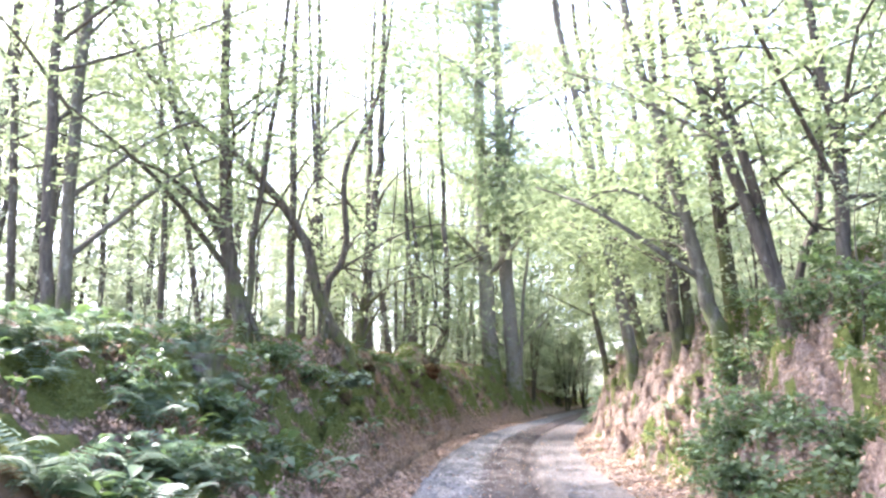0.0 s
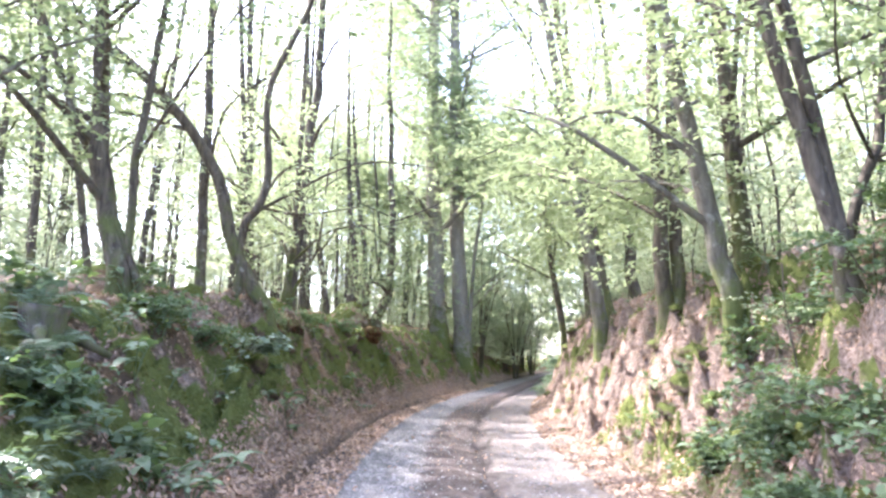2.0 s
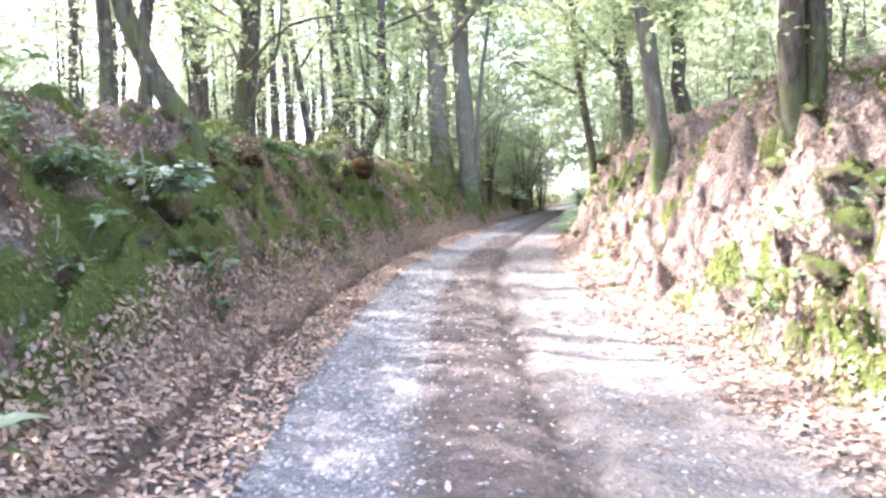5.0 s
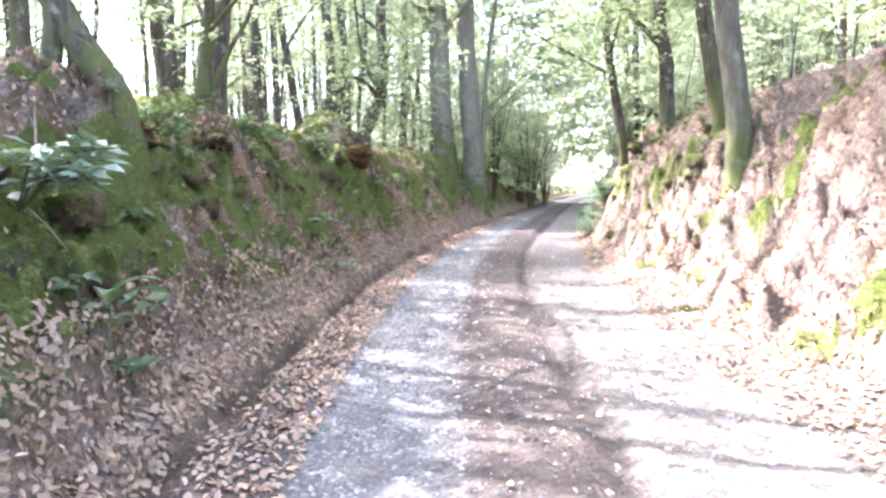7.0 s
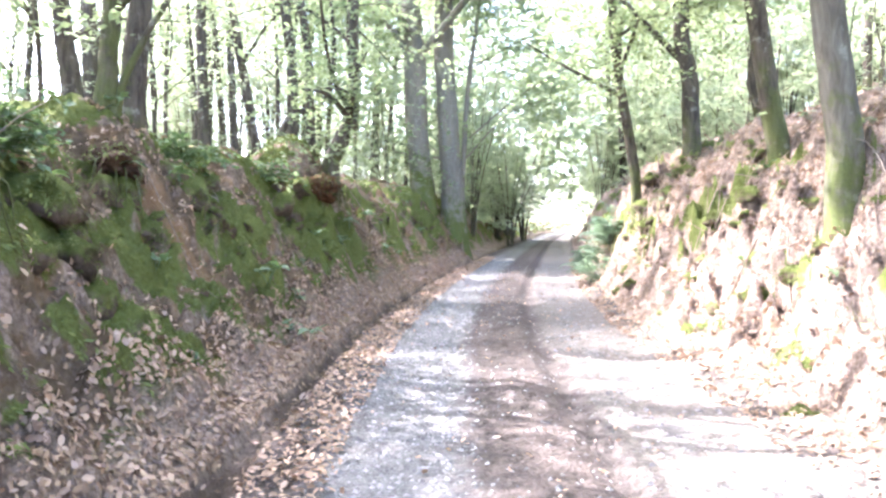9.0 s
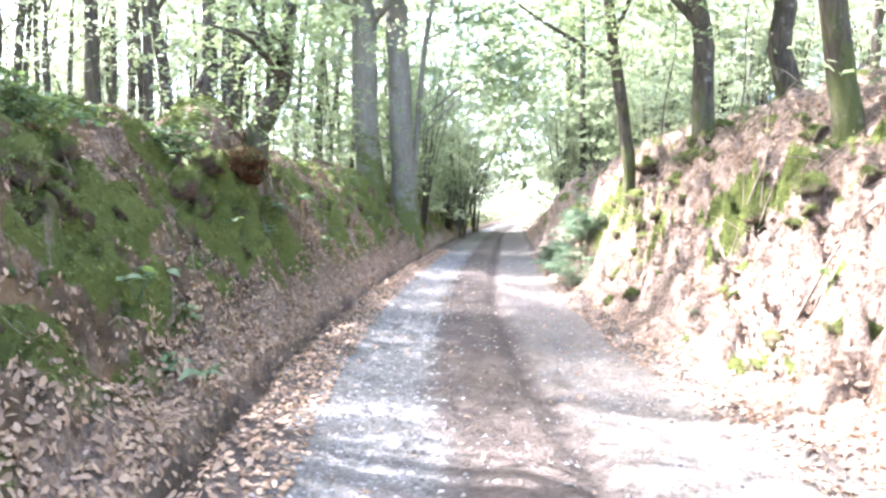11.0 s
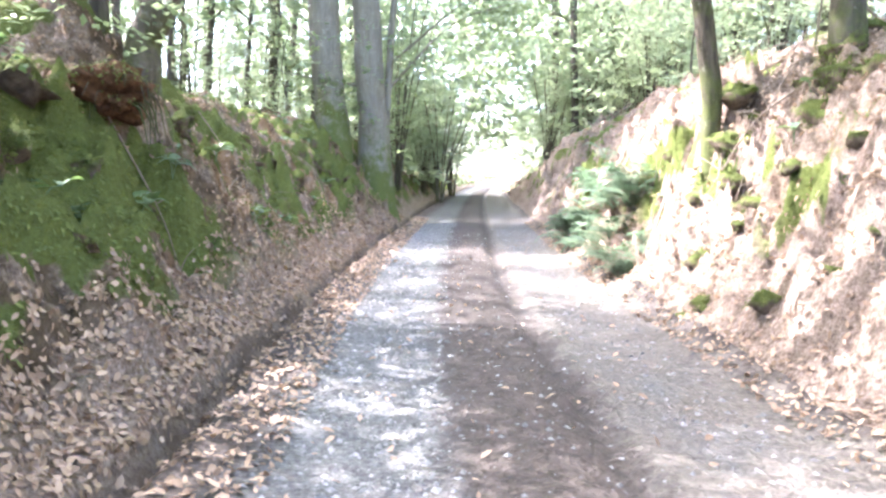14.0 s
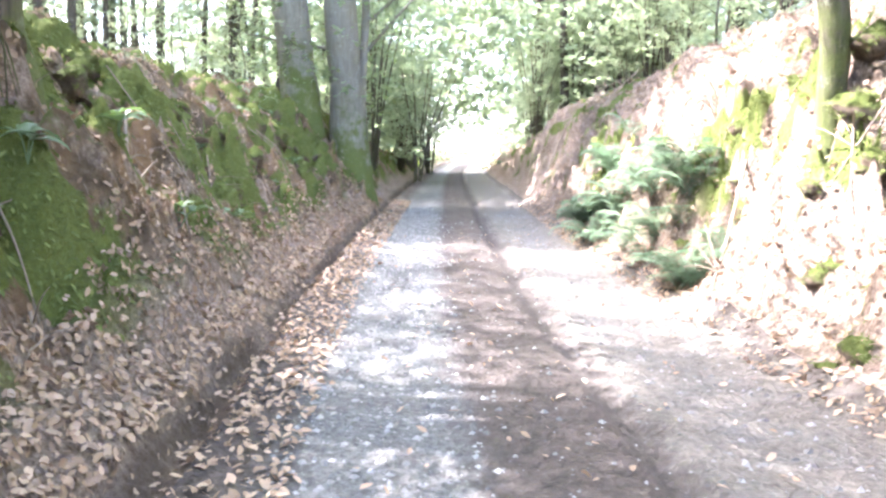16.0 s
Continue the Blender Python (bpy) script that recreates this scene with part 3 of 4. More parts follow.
bank_tree("crooked bent tree with arching stems on the bank edge", "bank trees", [([(-0.29, 27.10, 2.48), (-0.10, 27.10, 2.99), (0.10, 27.10, 3.51), (0.12, 27.10, 4.71), (0.10, 27.10, 6.41), (-0.03, 27.10, 9.24)], 0.17), ([(-1.15, 27.10, 2.46), (-0.99, 27.10, 3.54), (-1.08, 27.10, 5.01), (-1.26, 27.10, 6.36), (-1.37, 27.10, 8.61)], 0.12), ([(-0.68, 27.10, 2.58), (-0.69, 27.10, 4.34), (-0.96, 27.10, 6.37), (-1.20, 27.10, 8.62)], 0.09), ([(-1.33, 27.10, 2.46), (-1.03, 27.10, 3.45), (-0.43, 27.10, 3.76), (-0.22, 27.10, 4.70), (-0.38, 27.10, 6.39), (-0.52, 27.10, 8.09)], 0.06)])
bank_tree("leaning tree on the wooded slope", "slope trees", [([(7.57, 25.50, 2.92), (7.41, 25.50, 4.62), (7.20, 25.50, 6.20), (6.92, 25.50, 8.30)], 0.18)])
bank_tree("slim dark tree stem in the wood", "wood stems", [([(-5.44, 10.50, 2.18), (-5.59, 10.50, 4.50), (-5.69, 10.50, 7.11)], 0.10)])
bank_tree("pale-barked birch stem in the wood", "wood stems", [([(-5.44, 11.00, 2.21), (-5.55, 11.00, 4.65), (-5.48, 11.00, 7.38)], 0.12)])
bank_tree("slim dark tree stem in the wood", "wood stems", [([(-7.38, 13.00, 2.65), (-7.60, 13.00, 5.76), (-7.83, 13.00, 8.47)], 0.09)])


# trees added back from the bank so that their crowns shade the lane
for tx, ty, lean in ((-5.6, 30.5, 0.5), (-3.2, 34.5, -0.4), (-6.8, 36.0, 0.8), (-2.0, 43.5, 0.5), (-4.4, 40.0, -0.6), (-1.2, 47.5, 0.4), (1.6, 51.0, 0.7), (-6.0, 45.5, 0.3), (-7.5, 26.5, 0.6)):
    bank_tree("slender grey tree added back from the lane to shade it", "wood stems",
              [([(tx, ty, 2.5), (tx + lean * 0.3, ty, 6.0), (tx + lean, ty + 0.3, 11.0)], 0.12)], 1.4)


# ---- the wood round about: a few grown forms, repeated ----
def wood_form(name, label, seed, tall, r, lean, at, leaves, leaf_size, low, reach=2.6, count=9):
    base = Vector((at[0], at[1], height(*at) - 0.05))
    ob = empty(name, base, label, "tree", "woodland trees")
    pts = [Vector((0, 0, -0.1)), Vector((lean * 0.2, 0.1, tall * 0.3)), Vector((lean * 0.55, -0.1, tall * 0.65)), Vector((lean, 0.1, tall))]
    grow(ob, base, [(pts, r)], BARK_DARK, seed, count, reach, leaves, leaf_size, False, LEAF_BRIGHTENED, low)
    return ob


FORMS = [
    wood_form("tree", "slender woodland tree with a light green crown", 101, 15, 0.11, 1.2, (-14, 20), 2000, 0.185, 0.15),
    wood_form("tree", "slender woodland tree with a light green crown", 102, 13, 0.08, -1.0, (-11, 27), 1800, 0.175, 0.1),
    wood_form("tree", "taller woodland tree with a spreading green crown", 103, 18, 0.16, 0.6, (-18, 33), 2300, 0.21, 0.25, 3.2),
    wood_form("tree", "leaning woodland tree with a thin crown", 104, 14, 0.1, 2.4, (-13, 40), 1700, 0.185, 0.15),
]
TALL = [
    wood_form("tree", "tall woodland tree with a high leafy crown", 105, 26, 0.19, 1.0, (1, 50), 6500, 0.2, 0.3, 4.2, 16),
    wood_form("tree", "tall woodland tree with a high leafy crown", 106, 24, 0.17, -1.2, (14, 51), 6000, 0.2, 0.25, 4.0, 15),
]
SAPLINGS = [
    wood_form("sapling", "leafy sapling with low horizontal sprays", 111, 4.5, 0.03, 0.4, (-8, 30), 700, 0.1, 0.15, 1.3, 7),
    wood_form("sapling", "leafy sapling with low horizontal sprays", 112, 3.2, 0.025, -0.3, (-9, 24), 520, 0.1, 0.15, 1.1, 6),
]


def coppice(seed, at, stems, tall):
    """A hazel stool: many thin stems fanning out of one foot."""
    rng = np.random.default_rng(seed)
    base = Vector((at[0], at[1], height(*at) - 0.05))
    ob = empty("coppice_shrub", base, "many-stemmed hazel shrub fanning up beside the lane", "shrub", "hazel shrubs")
    made = []
    for _ in range(stems):
        a, lean = rng.uniform(0, 2 * math.pi), rng.uniform(0.08, 0.42)
        d = Vector((math.cos(a), math.sin(a), 0))
        h = tall * rng.uniform(0.7, 1.1)
        made.append(([d * 0.12 + Vector((0, 0, -0.1)), d * lean * h * 0.3 + Vector((0, 0, h * 0.4)), d * lean * h + Vector((0, 0, h))], rng.uniform(0.03, 0.055)))
    grow(ob, base, made, BARK_DARK, seed, 6, 1.6, 900, 0.14, False, LEAF_BRIGHTENED, 0.35)
    return ob


HAZELS = [coppice(121, (11.6, 64), 9, 8), coppice(122, (8.6, 54), 8, 7), coppice(123, (5.3, 46), 7, 7)]
wood = random.Random(5)


def scatter(forms, count, box, clear_left, clear_right, apart, lo=0.8, hi=1.2):
    """Copies of the forms over a stretch of the wood, clear of the lane."""
    placed = []
    tries = 0
    while len(placed) < count and tries < count * 30:
        tries += 1
        x, y = wood.uniform(box[0], box[1]), wood.uniform(box[2], box[3])
        d = x - lane_x(y)
        if -clear_left < d < clear_right or any((x - a) ** 2 + (y - b) ** 2 < apart ** 2 for a, b in placed):
            continue
        placed.append((x, y))
        s = wood.uniform(lo, hi)
        m = pose(x, y, height(x, y) - 0.05, 0, 0, wood.uniform(0, 360)) @ Matrix.Diagonal((s, s, s, 1))
        copy_thing(wood.choice(forms), m)


scatter(FORMS, 26, (-11, 4, 12, 50), 7.0, 500, 1.3, 0.45, 0.62)
scatter(FORMS, 46, (-36, 2, 10, 50), 14.0, 500, 1.7)
scatter(FORMS, 34, (8, 34, 4, 55), 500, 5.5, 2.0)
scatter(FORMS, 34, (-8, 34, 46, 72), 3.9, 3.9, 1.6)
scatter(FORMS, 16, (4, 46, 72, 100), 4.5, 4.5, 2.2)
scatter(TALL, 16, (-14, 30, 44, 74), 3.6, 3.8, 2.6)
scatter(TALL, 5, (10, 30, 16, 46), 500, 8, 4)
scatter(HAZELS, 12, (-2, 26, 42, 72), 2.9, 3.0, 1.2)
scatter(HAZELS, 10, (5, 30, 56, 84), 2.7, 2.7, 1.2, 0.8, 1.1)
scatter(SAPLINGS, 24, (6, 34, 58, 90), 2.3, 2.3, 1.0, 0.7, 1.3)
scatter(SAPLINGS, 46, (-14, 4, 12, 60), 4.8, 500, 0.9, 0.6, 1.2)
scatter(SAPLINGS, 34, (6, 24, 8, 60), 500, 3.6, 0.9, 0.6, 1.2)
scatter(HAZELS, 14, (7, 26, 34, 62), 500, 3.6, 1.3, 0.6, 0.95)
scatter(HAZELS, 16, (-26, 0, 30, 60), 9.0, 500, 1.6, 0.6, 1.0)
scatter(FORMS, 24, (-30, 6, 30, 66), 8, 500, 1.2, 0.5, 0.8)
scatter(HAZELS, 9, (4, 20, 48, 68), 2.5, 2.7, 1.4, 0.7, 0.95)
scatter(HAZELS, 7, (9, 20, 42, 60), 500, 2.7, 1.2, 0.5, 0.75)
scatter(SAPLINGS, 18, (7, 22, 24, 56), 500, 4.6, 0.9, 0.8, 1.5)
scatter(SAPLINGS, 26, (-5, 4, 12, 44), 3.9, 500, 0.6, 0.25, 0.5)
scatter(SAPLINGS, 14, (3.5, 7, 6.5, 14.5), 500, 2.9, 0.5, 0.4, 0.8)


def far_woods():
    """The leafy distance behind the counted trees, its haze put into the leaf colour."""
    rng = np.random.default_rng(7)
    c = []
    for count, d0, d1, y0, y1, top in ((3000, -10, 10, 47, 72, 18), (7000, -46, -20, 4, 72, 17), (3000, 22, 42, 10, 72, 16), (6000, -20, 20, 60, 100, 19), (3400, -30, 30, 100, 128, 21)):
        made = 0
        while made < count:
            d, y = rng.uniform(d0, d1), rng.uniform(y0, y1)
            x = lane_x(y) + d
            z = height(x, y) + 0.2 + top * rng.uniform() ** 1.2
            if abs(d) < 3.2 and z < (3.6 if y > 60 else 6.0) + 1.2 * noise.noise((x * 0.4, y * 0.3, 2)) and y < 100:
                continue
            if noise.noise((x * 0.2, y * 0.2, z * 0.25)) > -0.12:
                c.append((x, y, z))
                made += 1
    near = []
    for count, d0, d1, y0, y1, top in ((4500, 8, 22, 18, 66, 11), (3500, -34, -10, 44, 70, 13), (1500, 4.5, 9, 36, 66, 8)):
        made = 0
        while made < count:
            d, y = rng.uniform(d0, d1), rng.uniform(y0, y1)
            x = lane_x(y) + d
            z = height(x, y) + 0.3 + top * rng.uniform()
            if noise.noise((x * 0.3, y * 0.3, z * 0.35)) > -0.05:
                near.append((x, y, z))
                made += 1
    v = np.concatenate([sprays(rng, np.array(c), 13, 0.37, 1.8, 0.3, 0.5), sprays(rng, np.array(near), 18, 0.17, 1.1, 0.25, 0.4)])
    quads_object("far_woods", v, LEAF_BRIGHTENED)
    return tagged(bpy.data.objects["far_woods"], "leafy woodland in the distance, haze and brightness put into its colour", "woods", kind="stuff")


far_woods()

# ---- banks and lane: litter, stones, moss ----
def surface(x, y):
    e = 0.04
    z = height(x, y)
    n = Vector((z - height(x + e, y), z - height(x, y + e), e)).normalized()
    return z, n


def lay(rng, spots, size_lo, size_hi, wide, tilt, lift):
    """Flat-lying leaves on the ground at the spots."""
    pts, nor = [], []
    for x, y in spots:
        z, n = surface(x, y)
        pts.append((x, y, z))
        nor.append(n)
    pts, nor = np.array(pts), np.array(nor)
    k = len(pts)
    up = unit(nor + rng.normal(0, tilt, (k, 3)))
    along = unit(np.cross(up, rng.normal(0, 1, (k, 3))))
    side = np.cross(along, up)
    ln = rng.uniform(size_lo, size_hi, k)
    pts = pts + nor * (lift + rng.uniform(0, 0.03, k))[:, None] - along * (ln * 0.5)[:, None]
    return leaf_quads(pts, along, side, up, ln, ln * rng.uniform(wide - 0.12, wide + 0.12, k))


def spots_along(rng, count, y0, y1, d0, d1, power=1.0, patch=None):
    """Random spots between two lines along the lane; power over 1 crowds them towards y0."""
    out = []
    while len(out) < count:
        y = y0 + (y1 - y0) * rng.uniform() ** power
        d = rng.uniform(d0, d1)
        x = lane_x(y) + d
        if patch and moss_field(x, y, height(x, y)) * patch[0] < patch[0] * patch[1]:
            continue
        out.append((x, y))
    return out


def litter_object(name, rhombs, mat):
    """Oval leaves curling at the edge, one from each four-cornered outline."""
    q = rhombs.reshape(-1, 4, 3)
    base, right, tip, left = q[:, 0], q[:, 1], q[:, 2], q[:, 3]
    k = len(q)
    v = np.stack([base, base * 0.32 + right * 0.72 - left * 0.04, right * 0.62 + tip * 0.42 - left * 0.04, tip, left * 0.62 + tip * 0.42 - right * 0.04, base * 0.32 + left * 0.72 - right * 0.04], 1).reshape(-1, 3)
    i = 6 * np.arange(k, dtype=np.int32)[:, None]
    loops = np.concatenate([i, i + 1, i + 2, i + 3, i, i + 3, i + 4, i + 5], 1).astype(np.int32).ravel()
    me = bpy.data.meshes.new(name)
    me.vertices.add(6 * k)
    me.vertices.foreach_set("co", v.astype(np.float32).ravel())
    me.loops.add(8 * k)
    me.loops.foreach_set("vertex_index", loops)
    me.polygons.add(2 * k)
    me.polygons.foreach_set("loop_start", np.arange(0, 8 * k, 4, dtype=np.int32))
    me.materials.append(mat)
    me.update(calc_edges=True)
    me.validate()
    return new(name, me)


def litter():
    rng = np.random.default_rng(21)
    spots = spots_along(rng, 26000, 7, 42, -2.95, -2.34, 1.4)
    spots += spots_along(rng, 1500, 7, 40, -2.36, -2.06, 1.4)
    spots += spots_along(rng, 5000, 6, 15, 1.9, 4.6)
    spots += spots_along(rng, 8500, 7, 42, -2.07, -1.58, 1.4)
    spots += spots_along(rng, 18000, 6, 44, -5.2, -2.8, 1.2, (-1, -0.02))
    spots += spots_along(rng, 700, 7, 34, -1.7, 1.5, 1.2)
    spots += spots_along(rng, 12000, 6, 40, 1.3, 2.3, 1.3)
    spots += spots_along(rng, 26000, 6, 40, 2.1, 4.6, 1.2, (-1, 0.3))
    spots += spots_along(rng, 2500, 6, 40, 5.0, 9.0, 1.2)
    ob = litter_object("leaf_litter", lay(rng, spots, 0.032, 0.074, 0.66, 0.4, 0.004), LITTER)
    return tagged(ob, "dry brown fallen leaves heaped along the lane", "leaf litter", kind="stuff")


def gravel():
    """Angular stones pressed into the two wheel tracks."""
    rng = np.random.default_rng(22)
    spots = spots_along(rng, 16000, 8, 40, -1.66, -0.74, 1.5) + spots_along(rng, 4500, 8, 38, 0.4, 1.3, 1.5) + spots_along(rng, 2200, 8, 36, -0.7, 0.45, 1.4)
    form = np.array([(1, 0, 0), (0, 1, 0), (-1, 0, 0), (0, -1, 0), (0.1, 0.1, 0.7)])
    tris = np.array([(0, 1, 4), (1, 2, 4), (2, 3, 4), (3, 0, 4)])
    verts, faces = [], []
    spots = [(x + rng.normal(0, 0.09), y) for x, y in spots]
    for i, (x, y) in enumerate(spots):
        s = 0.007 + 0.021 * rng.uniform() ** 2.2
        a = rng.uniform(0, 6.28)
        c, q = math.cos(a), math.sin(a)
        v = form * (1 + rng.normal(0, 0.25, (5, 1))) * s
        z = height(x, y) - 0.002
        verts += [(x + c * p[0] - q * p[1], y + q * p[0] + c * p[1], z + p[2]) for p in v]
        faces += [tuple(t + 5 * i) for t in tris]
    ob = mesh_object("gravel", verts, faces, STONE)
    return tagged(ob, "pale grey crushed stone on the wheel tracks", "gravel", kind="stuff")


def moss():
    """Moss hanging down the banks in thick patches."""
    rng = np.random.default_rng(23)
    spots = spots_along(rng, 66000, 7, 44, -4.9, -2.72, 1.3, (1, -0.06))
    spots += spots_along(rng, 14000, 8, 40, 1.9, 4.3, 1.1, (1, 0.26))
    spots += spots_along(rng, 14000, 7, 15, 1.9, 4.0, 1.0, (1, 0.0))
    base, along, up = [], [], []
    for x, y in spots:
        z, n = surface(x, y)
        down = (Vector((0, 0, -1)) + n * (0.75 + 0.5 * rng.uniform()) + Vector(rng.normal(0, 0.35, 3))).normalized()
        base.append((x, y, z - 0.01))
        along.append(down)
        up.append(n)
    base, along, up = np.array(base), np.array(along), np.array(up)
    side = unit(np.cross(along, up) + rng.normal(0, 0.3, along.shape))
    ln = rng.uniform(0.02, 0.07, len(base))
    ob = quads_object("moss", leaf_quads(base, along, side, up, ln, ln * 0.36), MOSS)
    return tagged(ob, "thick green moss hanging over the earth banks", "moss", kind="stuff")


litter()
gravel()
moss()


# ---- clods, root plates and stump ----
def lump(name, radius, squash, rough, seed, mat, label, category, group):
    """An uneven earth or stone lump."""
    bm = bmesh.new()
    bmesh.ops.create_icosphere(bm, subdivisions=2, radius=1.0)
    for v in bm.verts:
        p = v.co.copy()
        f = 1 + rough * noise.fractal((p.x * 1.3 + seed, p.y * 1.3, p.z * 1.3), 0.8, 2.0, 4)
        v.co = Vector((p.x * f * radius, p.y * f * radius, p.z * f * radius * squash))
    me = bpy.data.meshes.new(name)
    bm.to_mesh(me)
    bm.free()
    me.materials.append(mat)
    me.polygons.foreach_set("use_smooth", [True] * len(me.polygons))
    return tagged(new(name, me), label, category, group)


def mossy_material():
    m = Mat("mossy_clod")
    earth = m.ramp(m.noise(9, 5, 0.7), (0.3, (0.06, 0.045, 0.033)), (0.7, (0.22, 0.165, 0.12)))
    mosscol = m.mix(m.noise(35, 4, 0.8), (0.04, 0.06, 0.014), (0.16, 0.18, 0.05))
    sep = m.node("ShaderNodeSeparateXYZ")
    m.put(m.pos.outputs["Normal"], sep.inputs[0])
    g = m.ramp(m.math("ADD", m.math("MULTIPLY", sep.outputs[2], 0.35), m.noise(3, 5, 0.7)), (0.5, (0,)), (0.68, (1,)))
    m.bump(m.noise(30, 6, 0.8), 0.9, 0.05)
    return m.done(m.mix(g, earth, mosscol), 0.95, 0.1)


MOSSY = mossy_material()
CLODS = [lump("earth_clod", 0.2, 0.65, 0.7, 31 + i, MOSSY, "mossy lump of earth on the bank", "earth clod", "mossy clods") for i in range(4)]
for clod in CLODS:
    tuft = np.random.default_rng(len(clod.data.vertices))
    top = [v for v in clod.data.vertices if v.normal.z > -0.1]
    picks = [top[i] for i in tuft.integers(0, len(top), 900)]
    nor = np.array([v.normal for v in picks])
    co = np.array([v.co for v in picks]) * 0.97 + tuft.normal(0, 0.022, (900, 3))
    along = unit(nor * 0.8 + np.array([0, 0, -0.8]) + tuft.normal(0, 0.45, (900, 3)))
    side = unit(np.cross(along, nor + 0.01))
    ln = tuft.uniform(0.012, 0.038, 900)
    tagged(quads_object("moss_fringe", leaf_quads(co, along, side, nor, ln, ln * 0.35), MOSS, clod), "short green moss growing on the clod", kind="stuff")
clod_at = random.Random(8)
first = 0
for y0, y1, d0, d1, count in ((8, 40, 1.75, 3.3, 40), (22, 29, 2.2, 3.2, 14), (8, 40, -4.3, -3.2, 22)):
    for _ in range(count):
        y = clod_at.uniform(y0, y1)
        x = lane_x(y) + clod_at.uniform(d0, d1)
        s = clod_at.uniform(0.35, 1.0)
        m = pose(x, y, height(x, y) - 0.07 * s, clod_at.uniform(-25, 25), clod_at.uniform(-25, 25), clod_at.uniform(0, 360)) @ Matrix.Diagonal((s, s, s, 1))
        if first < 4:
            CLODS[first].matrix_basis = m
            first += 1
        else:
            copy_thing(clod_at.choice(CLODS), m)


for _ in range(34):
    kx, ky = clod_at.choice(((5.55, 26.6), (6.0, 25.3), (4.6, 18.7), (4.25, 12.2), (5.2, 23.0), (6.6, 28.6)))
    x, y = kx + clod_at.uniform(-0.45, 0.4), ky + clod_at.uniform(-0.8, 0.6)
    s = clod_at.uniform(0.5, 1.25)
    m = pose(x, y, height(x - 0.12 * s, y) - 0.08 * s, clod_at.uniform(-20, 20), clod_at.uniform(-40, -5), clod_at.uniform(0, 360)) @ Matrix.Diagonal((s, s, s, 1))
    copy_thing(clod_at.choice(CLODS), m)
for _ in range(44):
    y = clod_at.uniform(13, 36)
    x = lane_x(y) + clod_at.uniform(2.0, 3.5)
    s = clod_at.uniform(0.5, 0.95)
    m = pose(x, y, height(x - 0.16 * s, y) - 0.14 * s, clod_at.uniform(-20, 20), clod_at.uniform(-45, -10), clod_at.uniform(0, 360)) @ Matrix.Diagonal((s, s, s, 1))
    copy_thing(clod_at.choice(CLODS), m)
for _ in range(40):
    y = clod_at.uniform(10, 38)
    x = lane_x(y) + clod_at.uniform(-4.0, -3.25)
    s = clod_at.uniform(0.9, 1.7)
    m = pose(x, y, height(x, y) - 0.06 * s, clod_at.uniform(-20, 20), clod_at.uniform(10, 40), clod_at.uniform(0, 360)) @ Matrix.Diagonal((s, s, s, 1))
    copy_thing(clod_at.choice(CLODS), m)


def clod_group(spots, lo, hi, turn):
    """Mossy clods heaped round places on a bank: y, distance from the lane, spread, count."""
    for cy, cd, spread, count in spots:
        for _ in range(count):
            y = cy + clod_at.gauss(0, spread)
            x = lane_x(y) + cd + max(-0.3, min(0.3, clod_at.gauss(0, spread * 0.45)))
            s = clod_at.uniform(lo, hi)
            tilt = clod_at.uniform(turn - 15, turn + 15)
            m = pose(x, y, height(x, y) - 0.05 * s, clod_at.uniform(-20, 20), tilt, clod_at.uniform(-40, 40)) @ Matrix.Diagonal((s * 0.8, s * 1.2, s * 0.85, 1))
            copy_thing(clod_at.choice(CLODS), m)


clod_group(((21.9, 2.55, 0.4, 13), (22.3, 3.0, 0.35, 8), (26.3, 2.35, 0.4, 12), (25.4, 2.75, 0.35, 9), (24.8, 3.2, 0.5, 7), (19.0, 2.75, 0.35, 6),
            (12.6, 2.75, 0.5, 12), (11.4, 2.6, 0.4, 8), (14.8, 2.9, 0.4, 6), (25.3, 1.72, 0.15, 3), (21.2, 2.1, 0.3, 4), (28.5, 2.3, 0.4, 6)), 0.7, 1.7, -35)
clod_group(((20.9, -3.5, 0.5, 9), (22.0, -3.7, 0.5, 8), (17.6, -3.4, 0.6, 9), (18.9, -3.9, 0.4, 6), (24.6, -3.5, 0.5, 8), (28.8, -3.8, 0.6, 9), (31.5, -3.6, 0.8, 9),
            (34.5, -3.5, 0.8, 9), (15.0, -3.3, 0.5, 7), (12.5, -3.9, 0.6, 6), (37.5, -3.5, 0.8, 7)), 0.9, 2.1, 35)


